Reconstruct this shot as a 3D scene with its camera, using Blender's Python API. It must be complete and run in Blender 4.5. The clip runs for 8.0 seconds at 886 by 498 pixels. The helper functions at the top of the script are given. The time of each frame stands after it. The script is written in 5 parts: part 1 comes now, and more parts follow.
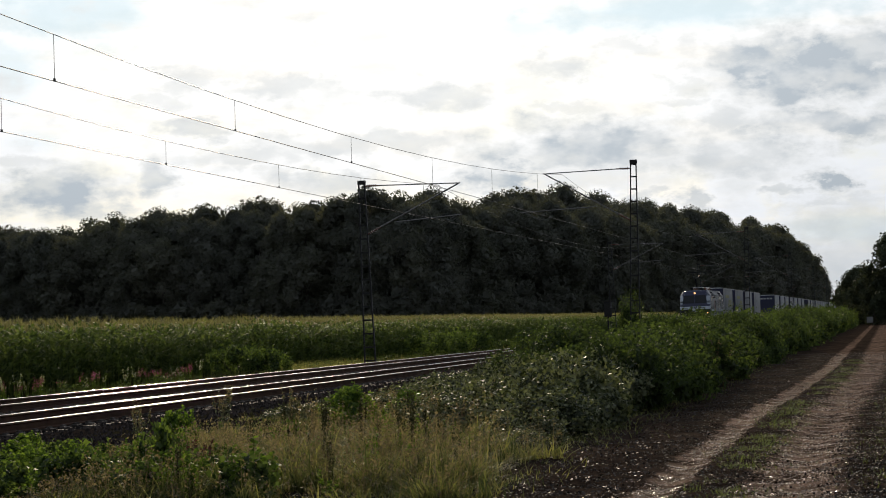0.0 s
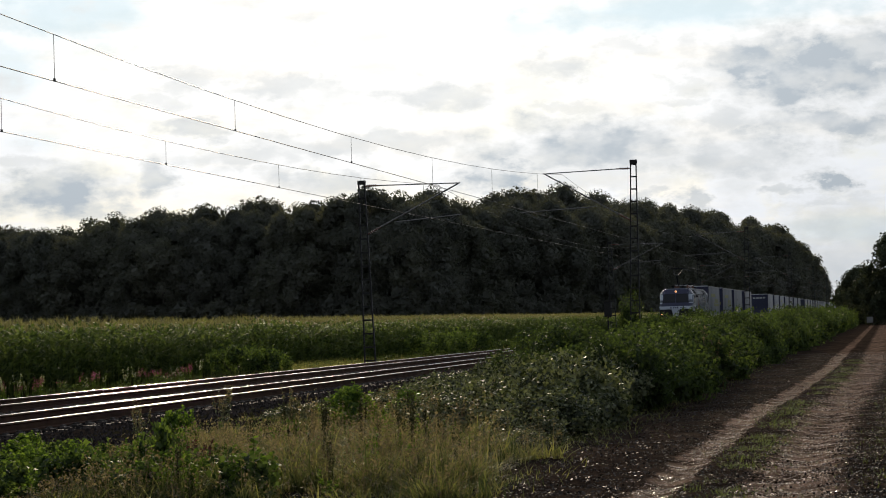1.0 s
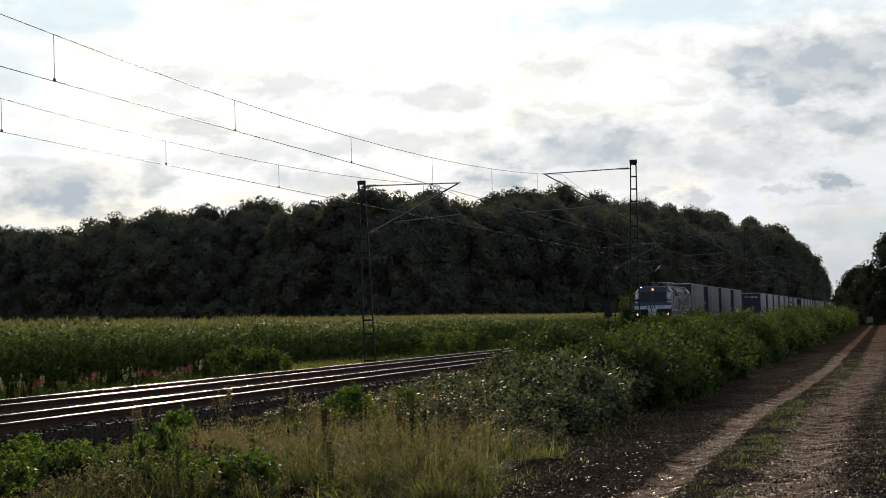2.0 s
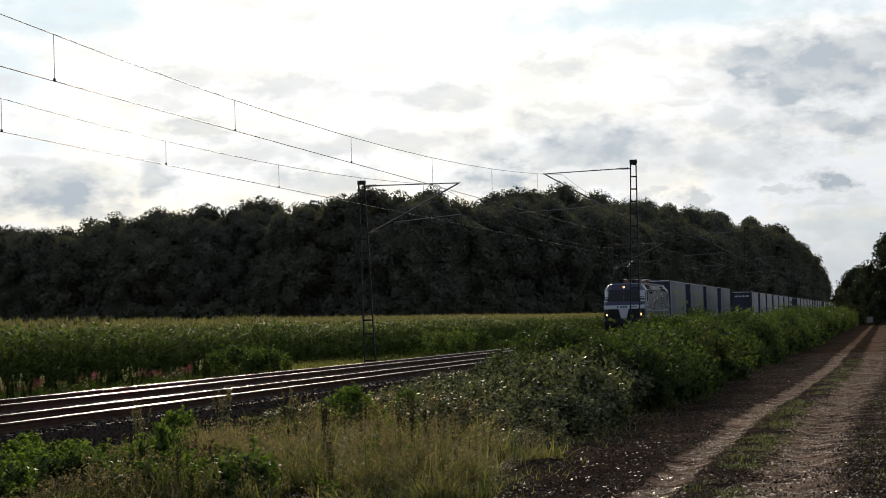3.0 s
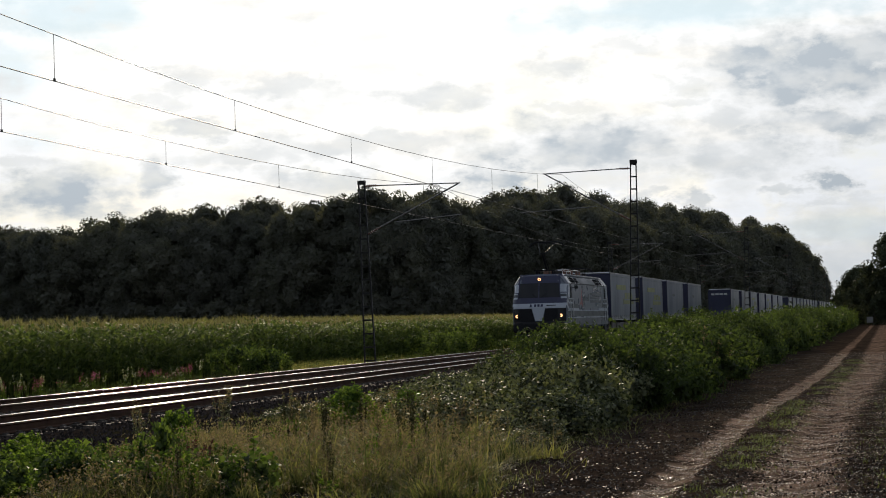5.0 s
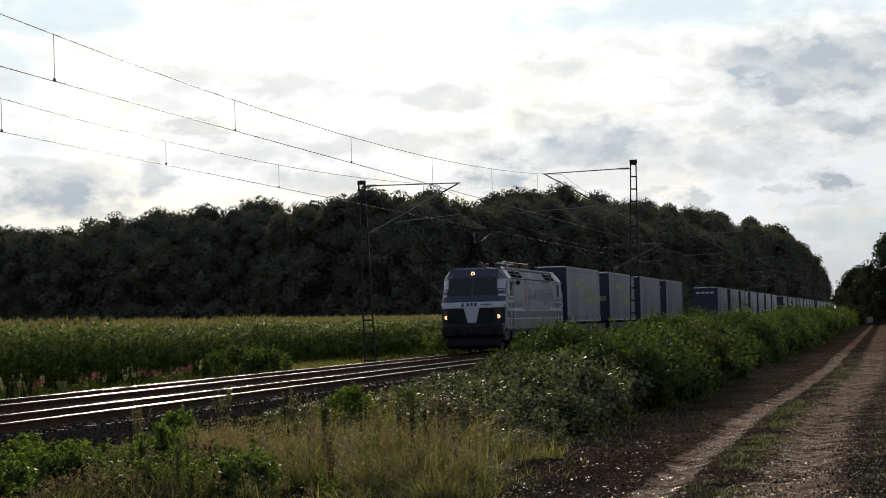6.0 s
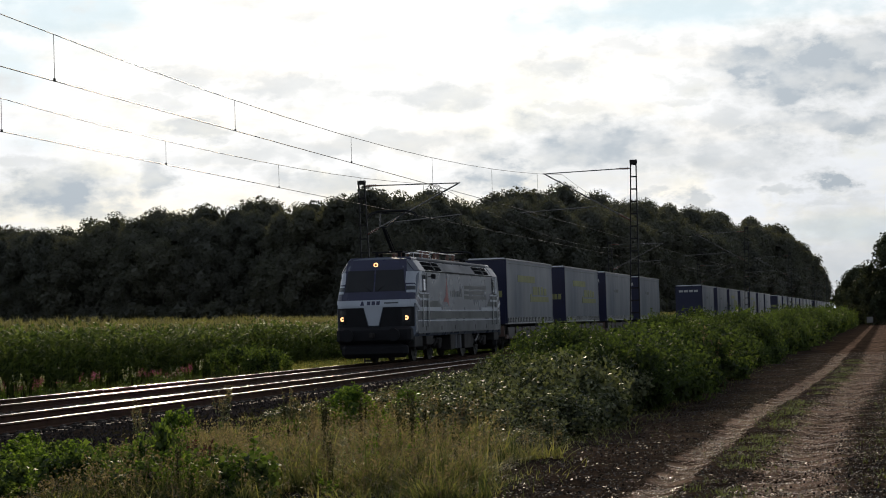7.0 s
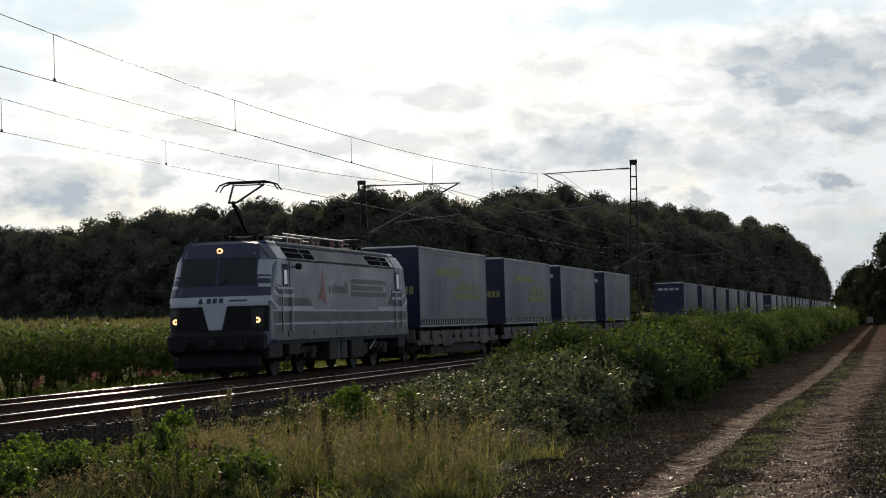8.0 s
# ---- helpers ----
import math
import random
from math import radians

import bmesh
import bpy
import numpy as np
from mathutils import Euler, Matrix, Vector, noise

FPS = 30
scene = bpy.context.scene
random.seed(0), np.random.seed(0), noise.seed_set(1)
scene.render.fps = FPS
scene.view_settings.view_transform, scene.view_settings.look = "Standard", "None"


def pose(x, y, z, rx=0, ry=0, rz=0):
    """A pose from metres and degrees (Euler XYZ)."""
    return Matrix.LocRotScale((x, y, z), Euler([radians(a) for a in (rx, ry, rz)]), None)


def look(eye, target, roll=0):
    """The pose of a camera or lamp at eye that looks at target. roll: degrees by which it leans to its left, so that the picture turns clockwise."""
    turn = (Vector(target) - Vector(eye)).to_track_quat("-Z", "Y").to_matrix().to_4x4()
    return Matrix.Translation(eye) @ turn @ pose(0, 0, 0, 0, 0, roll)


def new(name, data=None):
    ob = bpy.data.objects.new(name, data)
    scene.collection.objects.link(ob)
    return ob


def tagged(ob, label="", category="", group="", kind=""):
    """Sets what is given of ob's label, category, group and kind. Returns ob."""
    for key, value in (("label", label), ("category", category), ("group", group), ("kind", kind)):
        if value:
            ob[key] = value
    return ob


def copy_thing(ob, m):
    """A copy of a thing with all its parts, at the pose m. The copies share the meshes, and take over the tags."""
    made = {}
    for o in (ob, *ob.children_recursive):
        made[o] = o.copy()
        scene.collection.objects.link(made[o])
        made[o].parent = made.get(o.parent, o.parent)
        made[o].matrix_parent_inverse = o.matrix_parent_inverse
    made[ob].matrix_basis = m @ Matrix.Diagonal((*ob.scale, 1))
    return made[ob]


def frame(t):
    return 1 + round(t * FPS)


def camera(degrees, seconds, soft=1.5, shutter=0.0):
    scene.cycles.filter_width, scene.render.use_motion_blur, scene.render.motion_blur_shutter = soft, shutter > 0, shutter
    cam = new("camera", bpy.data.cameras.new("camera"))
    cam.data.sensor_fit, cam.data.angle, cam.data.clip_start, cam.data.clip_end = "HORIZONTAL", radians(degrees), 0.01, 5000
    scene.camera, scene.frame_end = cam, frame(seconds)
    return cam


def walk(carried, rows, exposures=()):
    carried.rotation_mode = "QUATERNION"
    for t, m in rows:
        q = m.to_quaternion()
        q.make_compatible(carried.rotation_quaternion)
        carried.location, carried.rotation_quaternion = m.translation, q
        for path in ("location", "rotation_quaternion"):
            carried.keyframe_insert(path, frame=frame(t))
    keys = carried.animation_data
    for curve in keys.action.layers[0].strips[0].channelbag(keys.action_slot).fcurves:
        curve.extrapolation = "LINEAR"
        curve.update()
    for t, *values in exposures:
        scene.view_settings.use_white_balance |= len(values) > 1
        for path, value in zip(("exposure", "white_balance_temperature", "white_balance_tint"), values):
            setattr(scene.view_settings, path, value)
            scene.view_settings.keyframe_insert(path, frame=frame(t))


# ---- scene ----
TRACK_FAR, TRACK_NEAR = -18.64, -14.81      # centre lines, x; rails run along y; rail tops at z = 0
GROUND = -0.35

# camera on the field path, standing still
cam = camera(23.86, 8.0, soft=1.0, shutter=0.0)
EYE = Vector((0.0, 0.0, 1.394))
YAW, PITCH, ROLL = 11.912, 2.04, -1.716
AIM = Vector((-math.sin(radians(YAW)) * math.cos(radians(PITCH)), math.cos(radians(YAW)) * math.cos(radians(PITCH)), math.sin(radians(PITCH))))
walk(cam, [(0.0, look(EYE, EYE + AIM, ROLL)), (8.0, look(EYE, EYE + AIM, ROLL))])
scene.view_settings.exposure = 0.0

# low evening sun ahead, behind broken cloud
SUN_AZ, SUN_EL = 14.0, 15.0                  # degrees left of +y, above the horizon


def sun_and_sky():
    d = Vector((-math.sin(radians(SUN_AZ)) * math.cos(radians(SUN_EL)), math.cos(radians(SUN_AZ)) * math.cos(radians(SUN_EL)), math.sin(radians(SUN_EL))))
    lamp = bpy.data.lights.new("sun", "SUN")
    lamp.energy, lamp.angle, lamp.color = 3.2, radians(1.6), (1.0, 0.82, 0.60)
    ob = new("sun", lamp)
    ob.matrix_world = look(d * 100, (0, 0, 0))
    w = bpy.data.worlds.new("sky")
    w.use_nodes = True
    scene.world = w
    nt = w.node_tree
    nt.nodes.clear()
    N, L = nt.nodes.new, nt.links.new

    def val(v, sock):
        if isinstance(v, (int, float)):
            sock.default_value = v
        else:
            L(v, sock)

    def m(op, a, b=0.0, c=0.0):
        n = N("ShaderNodeMath")
        n.operation = op
        for v, s in zip((a, b, c), n.inputs):
            val(v, s)
        return n.outputs[0]

    def ramp(v, a, b, lo=0.0, hi=1.0):
        n = N("ShaderNodeMapRange")
        n.interpolation_type = "SMOOTHSTEP"
        for x, s in zip((v, a, b, lo, hi), n.inputs):
            val(x, s)
        return n.outputs[0]

    def mix(f, a, b):
        n = N("ShaderNodeMix")
        n.data_type = "RGBA"
        val(f, n.inputs[0])
        for v, s in ((a, n.inputs[6]), (b, n.inputs[7])):
            if isinstance(v, tuple):
                s.default_value = (*v, 1)
            else:
                L(v, s)
        return n.outputs[2]

    tc = N("ShaderNodeTexCoord")
    sep = N("ShaderNodeSeparateXYZ")
    L(tc.outputs["Generated"], sep.inputs[0])
    x, y, z = sep.outputs
    az = m("MULTIPLY", m("ARCTAN2", m("MULTIPLY", x, -1.0), y), 57.2958)
    el = m("MULTIPLY", m("ARCSINE", z), 57.2958)
    sky = N("ShaderNodeTexSky")
    sky.sky_type, sky.sun_disc = "NISHITA", False
    sky.sun_elevation, sky.sun_rotation = radians(SUN_EL), radians(-SUN_AZ)
    sky.air_density, sky.dust_density, sky.ozone_density = 1.0, 0.4, 3.0

    def cloud_noise(scale, detail, sx, sy, off=0.0, rough=0.58):
        c = N("ShaderNodeCombineXYZ")
        val(m("MULTIPLY", az, sx), c.inputs[0])
        val(m("MULTIPLY", el, sy), c.inputs[1])
        c.inputs[2].default_value = off
        n = N("ShaderNodeTexNoise")
        n.inputs["Scale"].default_value, n.inputs["Detail"].default_value, n.inputs["Roughness"].default_value = scale, detail, rough
        L(c.outputs[0], n.inputs["Vector"])
        return n.outputs["Fac"]

    fine = cloud_noise(1.0, 7, 0.9, 1.5, 3.0, 0.55)
    puff = cloud_noise(1.0, 6, 0.5, 0.9, 6.0)
    wide = cloud_noise(1.0, 6, 0.16, 0.5, 9.0)
    edge = m("ADD", m("MULTIPLY", m("SUBTRACT", fine, 0.5), 2.0), m("MULTIPLY", m("SUBTRACT", puff, 0.5), 1.2))
    streak = cloud_noise(1.0, 6, 0.28, 1.5, 15.0, 0.55)
    # the grey cloud banks: azimuth, elevation, half-width, half-height in degrees, depth of grey
    banks = CLOUDS
    grey = ramp(m("ADD", m("MULTIPLY", wide, 0.6), m("MULTIPLY", fine, 0.4)), 0.52, 0.68, 0.0, 0.5)
    waz = m("ADD", az, m("MULTIPLY", m("SUBTRACT", cloud_noise(1.0, 5, 0.7, 1.3, 21.0, 0.6), 0.5), 3.4))
    wel = m("ADD", el, m("MULTIPLY", m("SUBTRACT", cloud_noise(1.0, 5, 0.7, 1.3, 27.0, 0.6), 0.5), 1.5))
    for a, e, sa, se, g in banks:
        da = m("DIVIDE", m("SUBTRACT", waz, a), sa * 1.1)
        de = m("DIVIDE", m("SUBTRACT", wel, e), se * 1.1)
        r = m("SQRT", m("ADD", m("MULTIPLY", da, da), m("MULTIPLY", de, de)))
        grey = m("MAXIMUM", grey, ramp(m("ADD", r, edge), 1.45, 0.40, 0.0, min(1.0, g * 1.2)))
    grey = m("MULTIPLY", grey, ramp(cloud_noise(1.0, 5, 0.9, 1.5, 12.0, 0.5), 0.30, 0.66, 0.75, 1.1))
    # glow of the veiled sun
    ds = m("SQRT", m("ADD", m("POWER", m("DIVIDE", m("ABSOLUTE", m("SUBTRACT", az, SUN_AZ)), 26.0), 2.0), m("POWER", m("DIVIDE", m("ABSOLUTE", m("SUBTRACT", el, SUN_EL)), 18.0), 2.0)))
    glow = m("POWER", 2.718, m("MULTIPLY", m("MULTIPLY", ds, ds), -1.0))
    veil = m("ADD", m("MULTIPLY", glow, 1.05), 0.39)
    white = N("ShaderNodeVectorMath")
    white.operation = "SCALE"
    L(mix(glow, (0.80, 0.90, 1.06), (1.0, 0.965, 0.905)), white.inputs[0])
    L(veil, white.inputs["Scale"])
    clear = N("ShaderNodeVectorMath")
    clear.operation = "SCALE"
    L(sky.outputs[0], clear.inputs[0])
    clear.inputs["Scale"].default_value = 0.06
    cover = ramp(m("ADD", wide, m("MULTIPLY", m("SUBTRACT", fine, 0.5), 0.6)), 0.30, 0.56, 0.45, 1.0)
    base = mix(cover, clear.outputs[0], white.outputs[0])
    shade = mix(glow, (0.25, 0.29, 0.34), (0.64, 0.705, 0.76))
    # pale cream streaks between the banks and along their lit edges
    lining = m("MULTIPLY", m("MULTIPLY", grey, m("SUBTRACT", 1.0, grey)), m("MULTIPLY", glow, 1.5))
    cream = m("MULTIPLY", ramp(streak, 0.46, 0.66), m("MULTIPLY", glow, 0.75))
    # gaps of pale blue
    blue = 0.0
    for a, e, sa, se, g in GAPS:
        da = m("DIVIDE", m("SUBTRACT", az, a), sa)
        de = m("DIVIDE", m("SUBTRACT", el, e), se)
        r = m("SQRT", m("ADD", m("MULTIPLY", da, da), m("MULTIPLY", de, de)))
        blue = m("MAXIMUM", blue, ramp(m("ADD", r, m("MULTIPLY", edge, 0.6)), 1.3, 0.2, 0.0, g))
    base = mix(cream, base, (1.05, 1.0, 0.91))
    base = mix(blue, base, (0.70, 0.85, 0.92))
    col = mix(lining, mix(grey, base, shade), (1.0, 0.97, 0.90))
    below = ramp(el, -2.0, 0.0)
    col = mix(below, (0.05, 0.055, 0.05), col)
    bg = N("ShaderNodeBackground")
    L(col, bg.inputs[0])
    bg.inputs[1].default_value = 1.0
    L(bg.outputs[0], N("ShaderNodeOutputWorld").inputs[0])


CLOUDS = [
    (0.60, 1.50, 2.60, 1.30, 0.50),
    (1.91, 6.57, 2.47, 0.93, 0.85),
    (0.35, 6.96, 1.00, 0.65, 0.75),
    (8.45, 6.86, 0.74, 0.40, 0.50),
    (6.63, 7.37, 0.65, 0.25, 0.35),
    (11.80, 6.22, 1.47, 0.37, 0.55),
    (8.00, 4.71, 2.78, 0.62, 0.75),
    (4.09, 4.30, 1.93, 0.49, 0.60),
    (1.35, 5.03, 2.01, 0.49, 0.75),
    (3.95, 5.34, 0.85, 0.31, 0.50),
    (10.32, 3.94, 1.00, 0.46, 0.85),
    (1.51, 3.50, 0.49, 0.31, 0.85),
    (2.72, 3.30, 0.49, 0.15, 0.60),
    (1.42, 2.92, 1.51, 0.19, 0.40),
    (5.08, 3.06, 0.34, 0.28, 0.60),
    (6.23, 3.32, 0.46, 0.19, 0.50),
    (8.87, 3.84, 3.09, 0.39, 0.30),
    (5.29, 6.30, 0.43, 0.22, 0.30),
    (7.96, 5.72, 0.85, 0.14, 0.30),
    (5.30, 5.78, 0.65, 0.15, 0.30),
    (22.27, 3.76, 1.47, 0.65, 0.80),
    (21.44, 3.32, 0.96, 0.31, 0.60),
    (19.65, 4.13, 0.65, 0.49, 0.65),
    (18.46, 5.49, 0.93, 0.22, 0.60),
    (18.74, 6.80, 1.02, 0.31, 0.45),
    (15.99, 6.54, 1.47, 0.31, 0.50),
    (19.49, 6.34, 0.74, 0.22, 0.40),
    (14.05, 4.96, 3.70, 0.28, 0.50),
    (17.30, 4.71, 1.70, 0.28, 0.45),
    (14.99, 3.96, 1.50, 0.31, 0.60),
    (23.17, 4.67, 0.62, 0.19, 0.40),
]
GAPS = [
    (21.76, 8.68, 2.78, 0.93, 0.75),
    (23.44, 7.19, 0.93, 0.93, 0.60),
    (5.30, 8.27, 5.86, 0.56, 0.80),
    (9.47, 7.98, 1.23, 0.43, 0.50),
    (1.12, 2.23, 1.85, 0.43, 0.60),
    (22.89, 5.22, 0.93, 0.31, 0.30),
]
sun_and_sky()

# ---------------------------------------------------------------- materials


def surface(name, col, col2=None, rough=0.6, scale=3.0, metal=0.0, bump=0.0, bump_scale=40.0, fine=0.35, coords="Object", random_amount=0.0, spec=0.5, island=0.0, translucent=0.0, stretch=(1, 1, 1), emit=0.0, matt=False):
    """A node material: two colours broken up by coarse and fine noise, with relief, and light passing through leaves."""
    mt = bpy.data.materials.new(name)
    mt.use_nodes = True
    nt = mt.node_tree
    b = nt.nodes["Principled BSDF"]
    out = nt.nodes["Material Output"]
    N, L = nt.nodes.new, nt.links.new
    tc = N("ShaderNodeTexCoord")
    mp = N("ShaderNodeMapping")
    mp.inputs["Scale"].default_value = stretch
    L(tc.outputs[coords], mp.inputs[0])
    col2 = col2 or tuple(c * 0.7 for c in col)
    n1 = N("ShaderNodeTexNoise")
    n1.inputs["Scale"].default_value, n1.inputs["Detail"].default_value = scale, 4
    n2 = N("ShaderNodeTexNoise")
    n2.inputs["Scale"].default_value, n2.inputs["Detail"].default_value = scale * 14, 3
    L(mp.outputs[0], n1.inputs[0]), L(mp.outputs[0], n2.inputs[0])

    def m(op, a, bb):
        n = N("ShaderNodeMath")
        n.operation = op
        for v, s in zip((a, bb), n.inputs):
            if isinstance(v, (int, float)):
                s.default_value = v
            else:
                L(v, s)
        return n.outputs[0]

    f = m("ADD", m("MULTIPLY", m("SUBTRACT", n1.outputs[0], 0.5), 2.2), m("MULTIPLY", m("SUBTRACT", n2.outputs[0], 0.5), 2.2 * fine))
    f = m("ADD", f, 0.5)
    if random_amount:
        oi = N("ShaderNodeObjectInfo")
        f = m("ADD", f, m("MULTIPLY", m("SUBTRACT", oi.outputs["Random"], 0.5), random_amount))
    if island:
        g = N("ShaderNodeNewGeometry")
        f = m("ADD", f, m("MULTIPLY", m("SUBTRACT", g.outputs["Random Per Island"], 0.5), island))
    mixer = N("ShaderNodeMix")
    mixer.data_type, mixer.clamp_factor = "RGBA", True
    L(f, mixer.inputs[0])
    mixer.inputs[6].default_value, mixer.inputs[7].default_value = (*col, 1), (*col2, 1)
    L(mixer.outputs[2], b.inputs["Base Color"])
    b.inputs["Metallic"].default_value = metal
    b.inputs["Specular IOR Level"].default_value = spec
    rr = m("ADD", m("MULTIPLY", m("SUBTRACT", n1.outputs[0], 0.5), min(0.3, rough)), rough)
    L(rr, b.inputs["Roughness"])
    if bump:
        n3 = N("ShaderNodeTexNoise")
        n3.inputs["Scale"].default_value, n3.inputs["Detail"].default_value = bump_scale, 4
        L(mp.outputs[0], n3.inputs[0])
        bp = N("ShaderNodeBump")
        bp.inputs["Strength"].default_value, bp.inputs["Distance"].default_value = min(1.0, bump * 10), bump
        L(n3.outputs[0], bp.inputs["Height"])
        L(bp.outputs[0], b.inputs["Normal"])
    if matt:
        df = N("ShaderNodeBsdfDiffuse")
        L(mixer.outputs[2], df.inputs["Color"])
        if bump:
            L(bp.outputs[0], df.inputs["Normal"])
        L(df.outputs[0], out.inputs[0])
    if emit:
        b.inputs["Emission Color"].default_value = (*col, 1)
        b.inputs["Emission Strength"].default_value = emit
    if translucent:
        tr = N("ShaderNodeBsdfTranslucent")
        br = N("ShaderNodeMix")
        br.data_type, br.blend_type = "RGBA", "MULTIPLY"
        br.inputs[0].default_value = 1.0
        L(mixer.outputs[2], br.inputs[6])
        br.inputs[7].default_value = (1.8, 1.9, 1.0, 1)
        L(br.outputs[2], tr.inputs[0])
        ms = N("ShaderNodeMixShader")
        ms.inputs[0].default_value = translucent
        L(b.outputs[0], ms.inputs[1]), L(tr.outputs[0], ms.inputs[2])
        L(ms.outputs[0], out.inputs[0])
    return mt


M = {}


def path_material():
    """Dark trodden earth with two paler gravelly wheel ruts that run along y."""
    mt = surface("path_earth", (0.054, 0.038, 0.027), (0.019, 0.014, 0.011), 0.95, 0.9, bump=0.08, bump_scale=9, fine=0.9, matt=True)
    nt = mt.node_tree
    N, L = nt.nodes.new, nt.links.new
    b = nt.nodes["Principled BSDF"]
    df = nt.nodes["Diffuse BSDF"]
    old = b.inputs["Base Color"].links[0].from_socket
    tc = N("ShaderNodeTexCoord")
    sep = N("ShaderNodeSeparateXYZ")
    L(tc.outputs["Object"], sep.inputs[0])
    nz = N("ShaderNodeTexNoise")
    nz.inputs["Scale"].default_value, nz.inputs["Detail"].default_value = 1.1, 6
    L(tc.outputs["Object"], nz.inputs[0])

    def m(op, a, c):
        n = N("ShaderNodeMath")
        n.operation = op
        for v, k in zip((a, c), n.inputs):
            if isinstance(v, (int, float)):
                k.default_value = v
            else:
                L(v, k)
        return n.outputs[0]

    swing = N("ShaderNodeMapRange")
    swing.interpolation_type = "SMOOTHSTEP"
    for v, k in zip((30.0, 70.0, 0.0, 0.5), list(swing.inputs)[1:5]):
        k.default_value = v
    L(sep.outputs[1], swing.inputs[0])
    x = m("SUBTRACT", m("ADD", sep.outputs[0], m("MULTIPLY", m("SUBTRACT", nz.outputs[0], 0.5), 0.45)), swing.outputs[0])
    f = None
    for c, w in ((-2.38, 0.29), (-1.02, 0.60)):
        r = N("ShaderNodeMapRange")
        r.interpolation_type = "SMOOTHSTEP"
        for v, k in zip((m("ABSOLUTE", m("SUBTRACT", x, c), 0.0), w, w * 0.45, 0.0, 1.0), r.inputs):
            if isinstance(v, (int, float)):
                k.default_value = v
            else:
                L(v, k)
        f = r.outputs[0] if f is None else m("MAXIMUM", f, r.outputs[0])
    patch = N("ShaderNodeTexNoise")
    patch.inputs["Scale"].default_value, patch.inputs["Detail"].default_value = 2.2, 7
    L(tc.outputs["Object"], patch.inputs[0])
    pr = N("ShaderNodeMapRange")
    for v, k in zip((0.38, 0.66, 0.10, 0.9), list(pr.inputs)[1:5]):
        k.default_value = v
    L(patch.outputs[0], pr.inputs[0])
    f = m("MULTIPLY", f, pr.outputs[0])
    mx = N("ShaderNodeMix")
    mx.data_type = "RGBA"
    L(f, mx.inputs[0])
    L(old, mx.inputs[6])
    g = N("ShaderNodeTexNoise")
    g.inputs["Scale"].default_value, g.inputs["Detail"].default_value = 30, 3
    L(tc.outputs["Object"], g.inputs[0])
    cr = N("ShaderNodeMix")
    cr.data_type = "RGBA"
    L(g.outputs[0], cr.inputs[0])
    cr.inputs[6].default_value, cr.inputs[7].default_value = (0.135, 0.089, 0.063, 1), (0.37, 0.245, 0.175, 1)
    L(cr.outputs[2], mx.inputs[7])
    L(mx.outputs[2], df.inputs["Color"])
    return mt



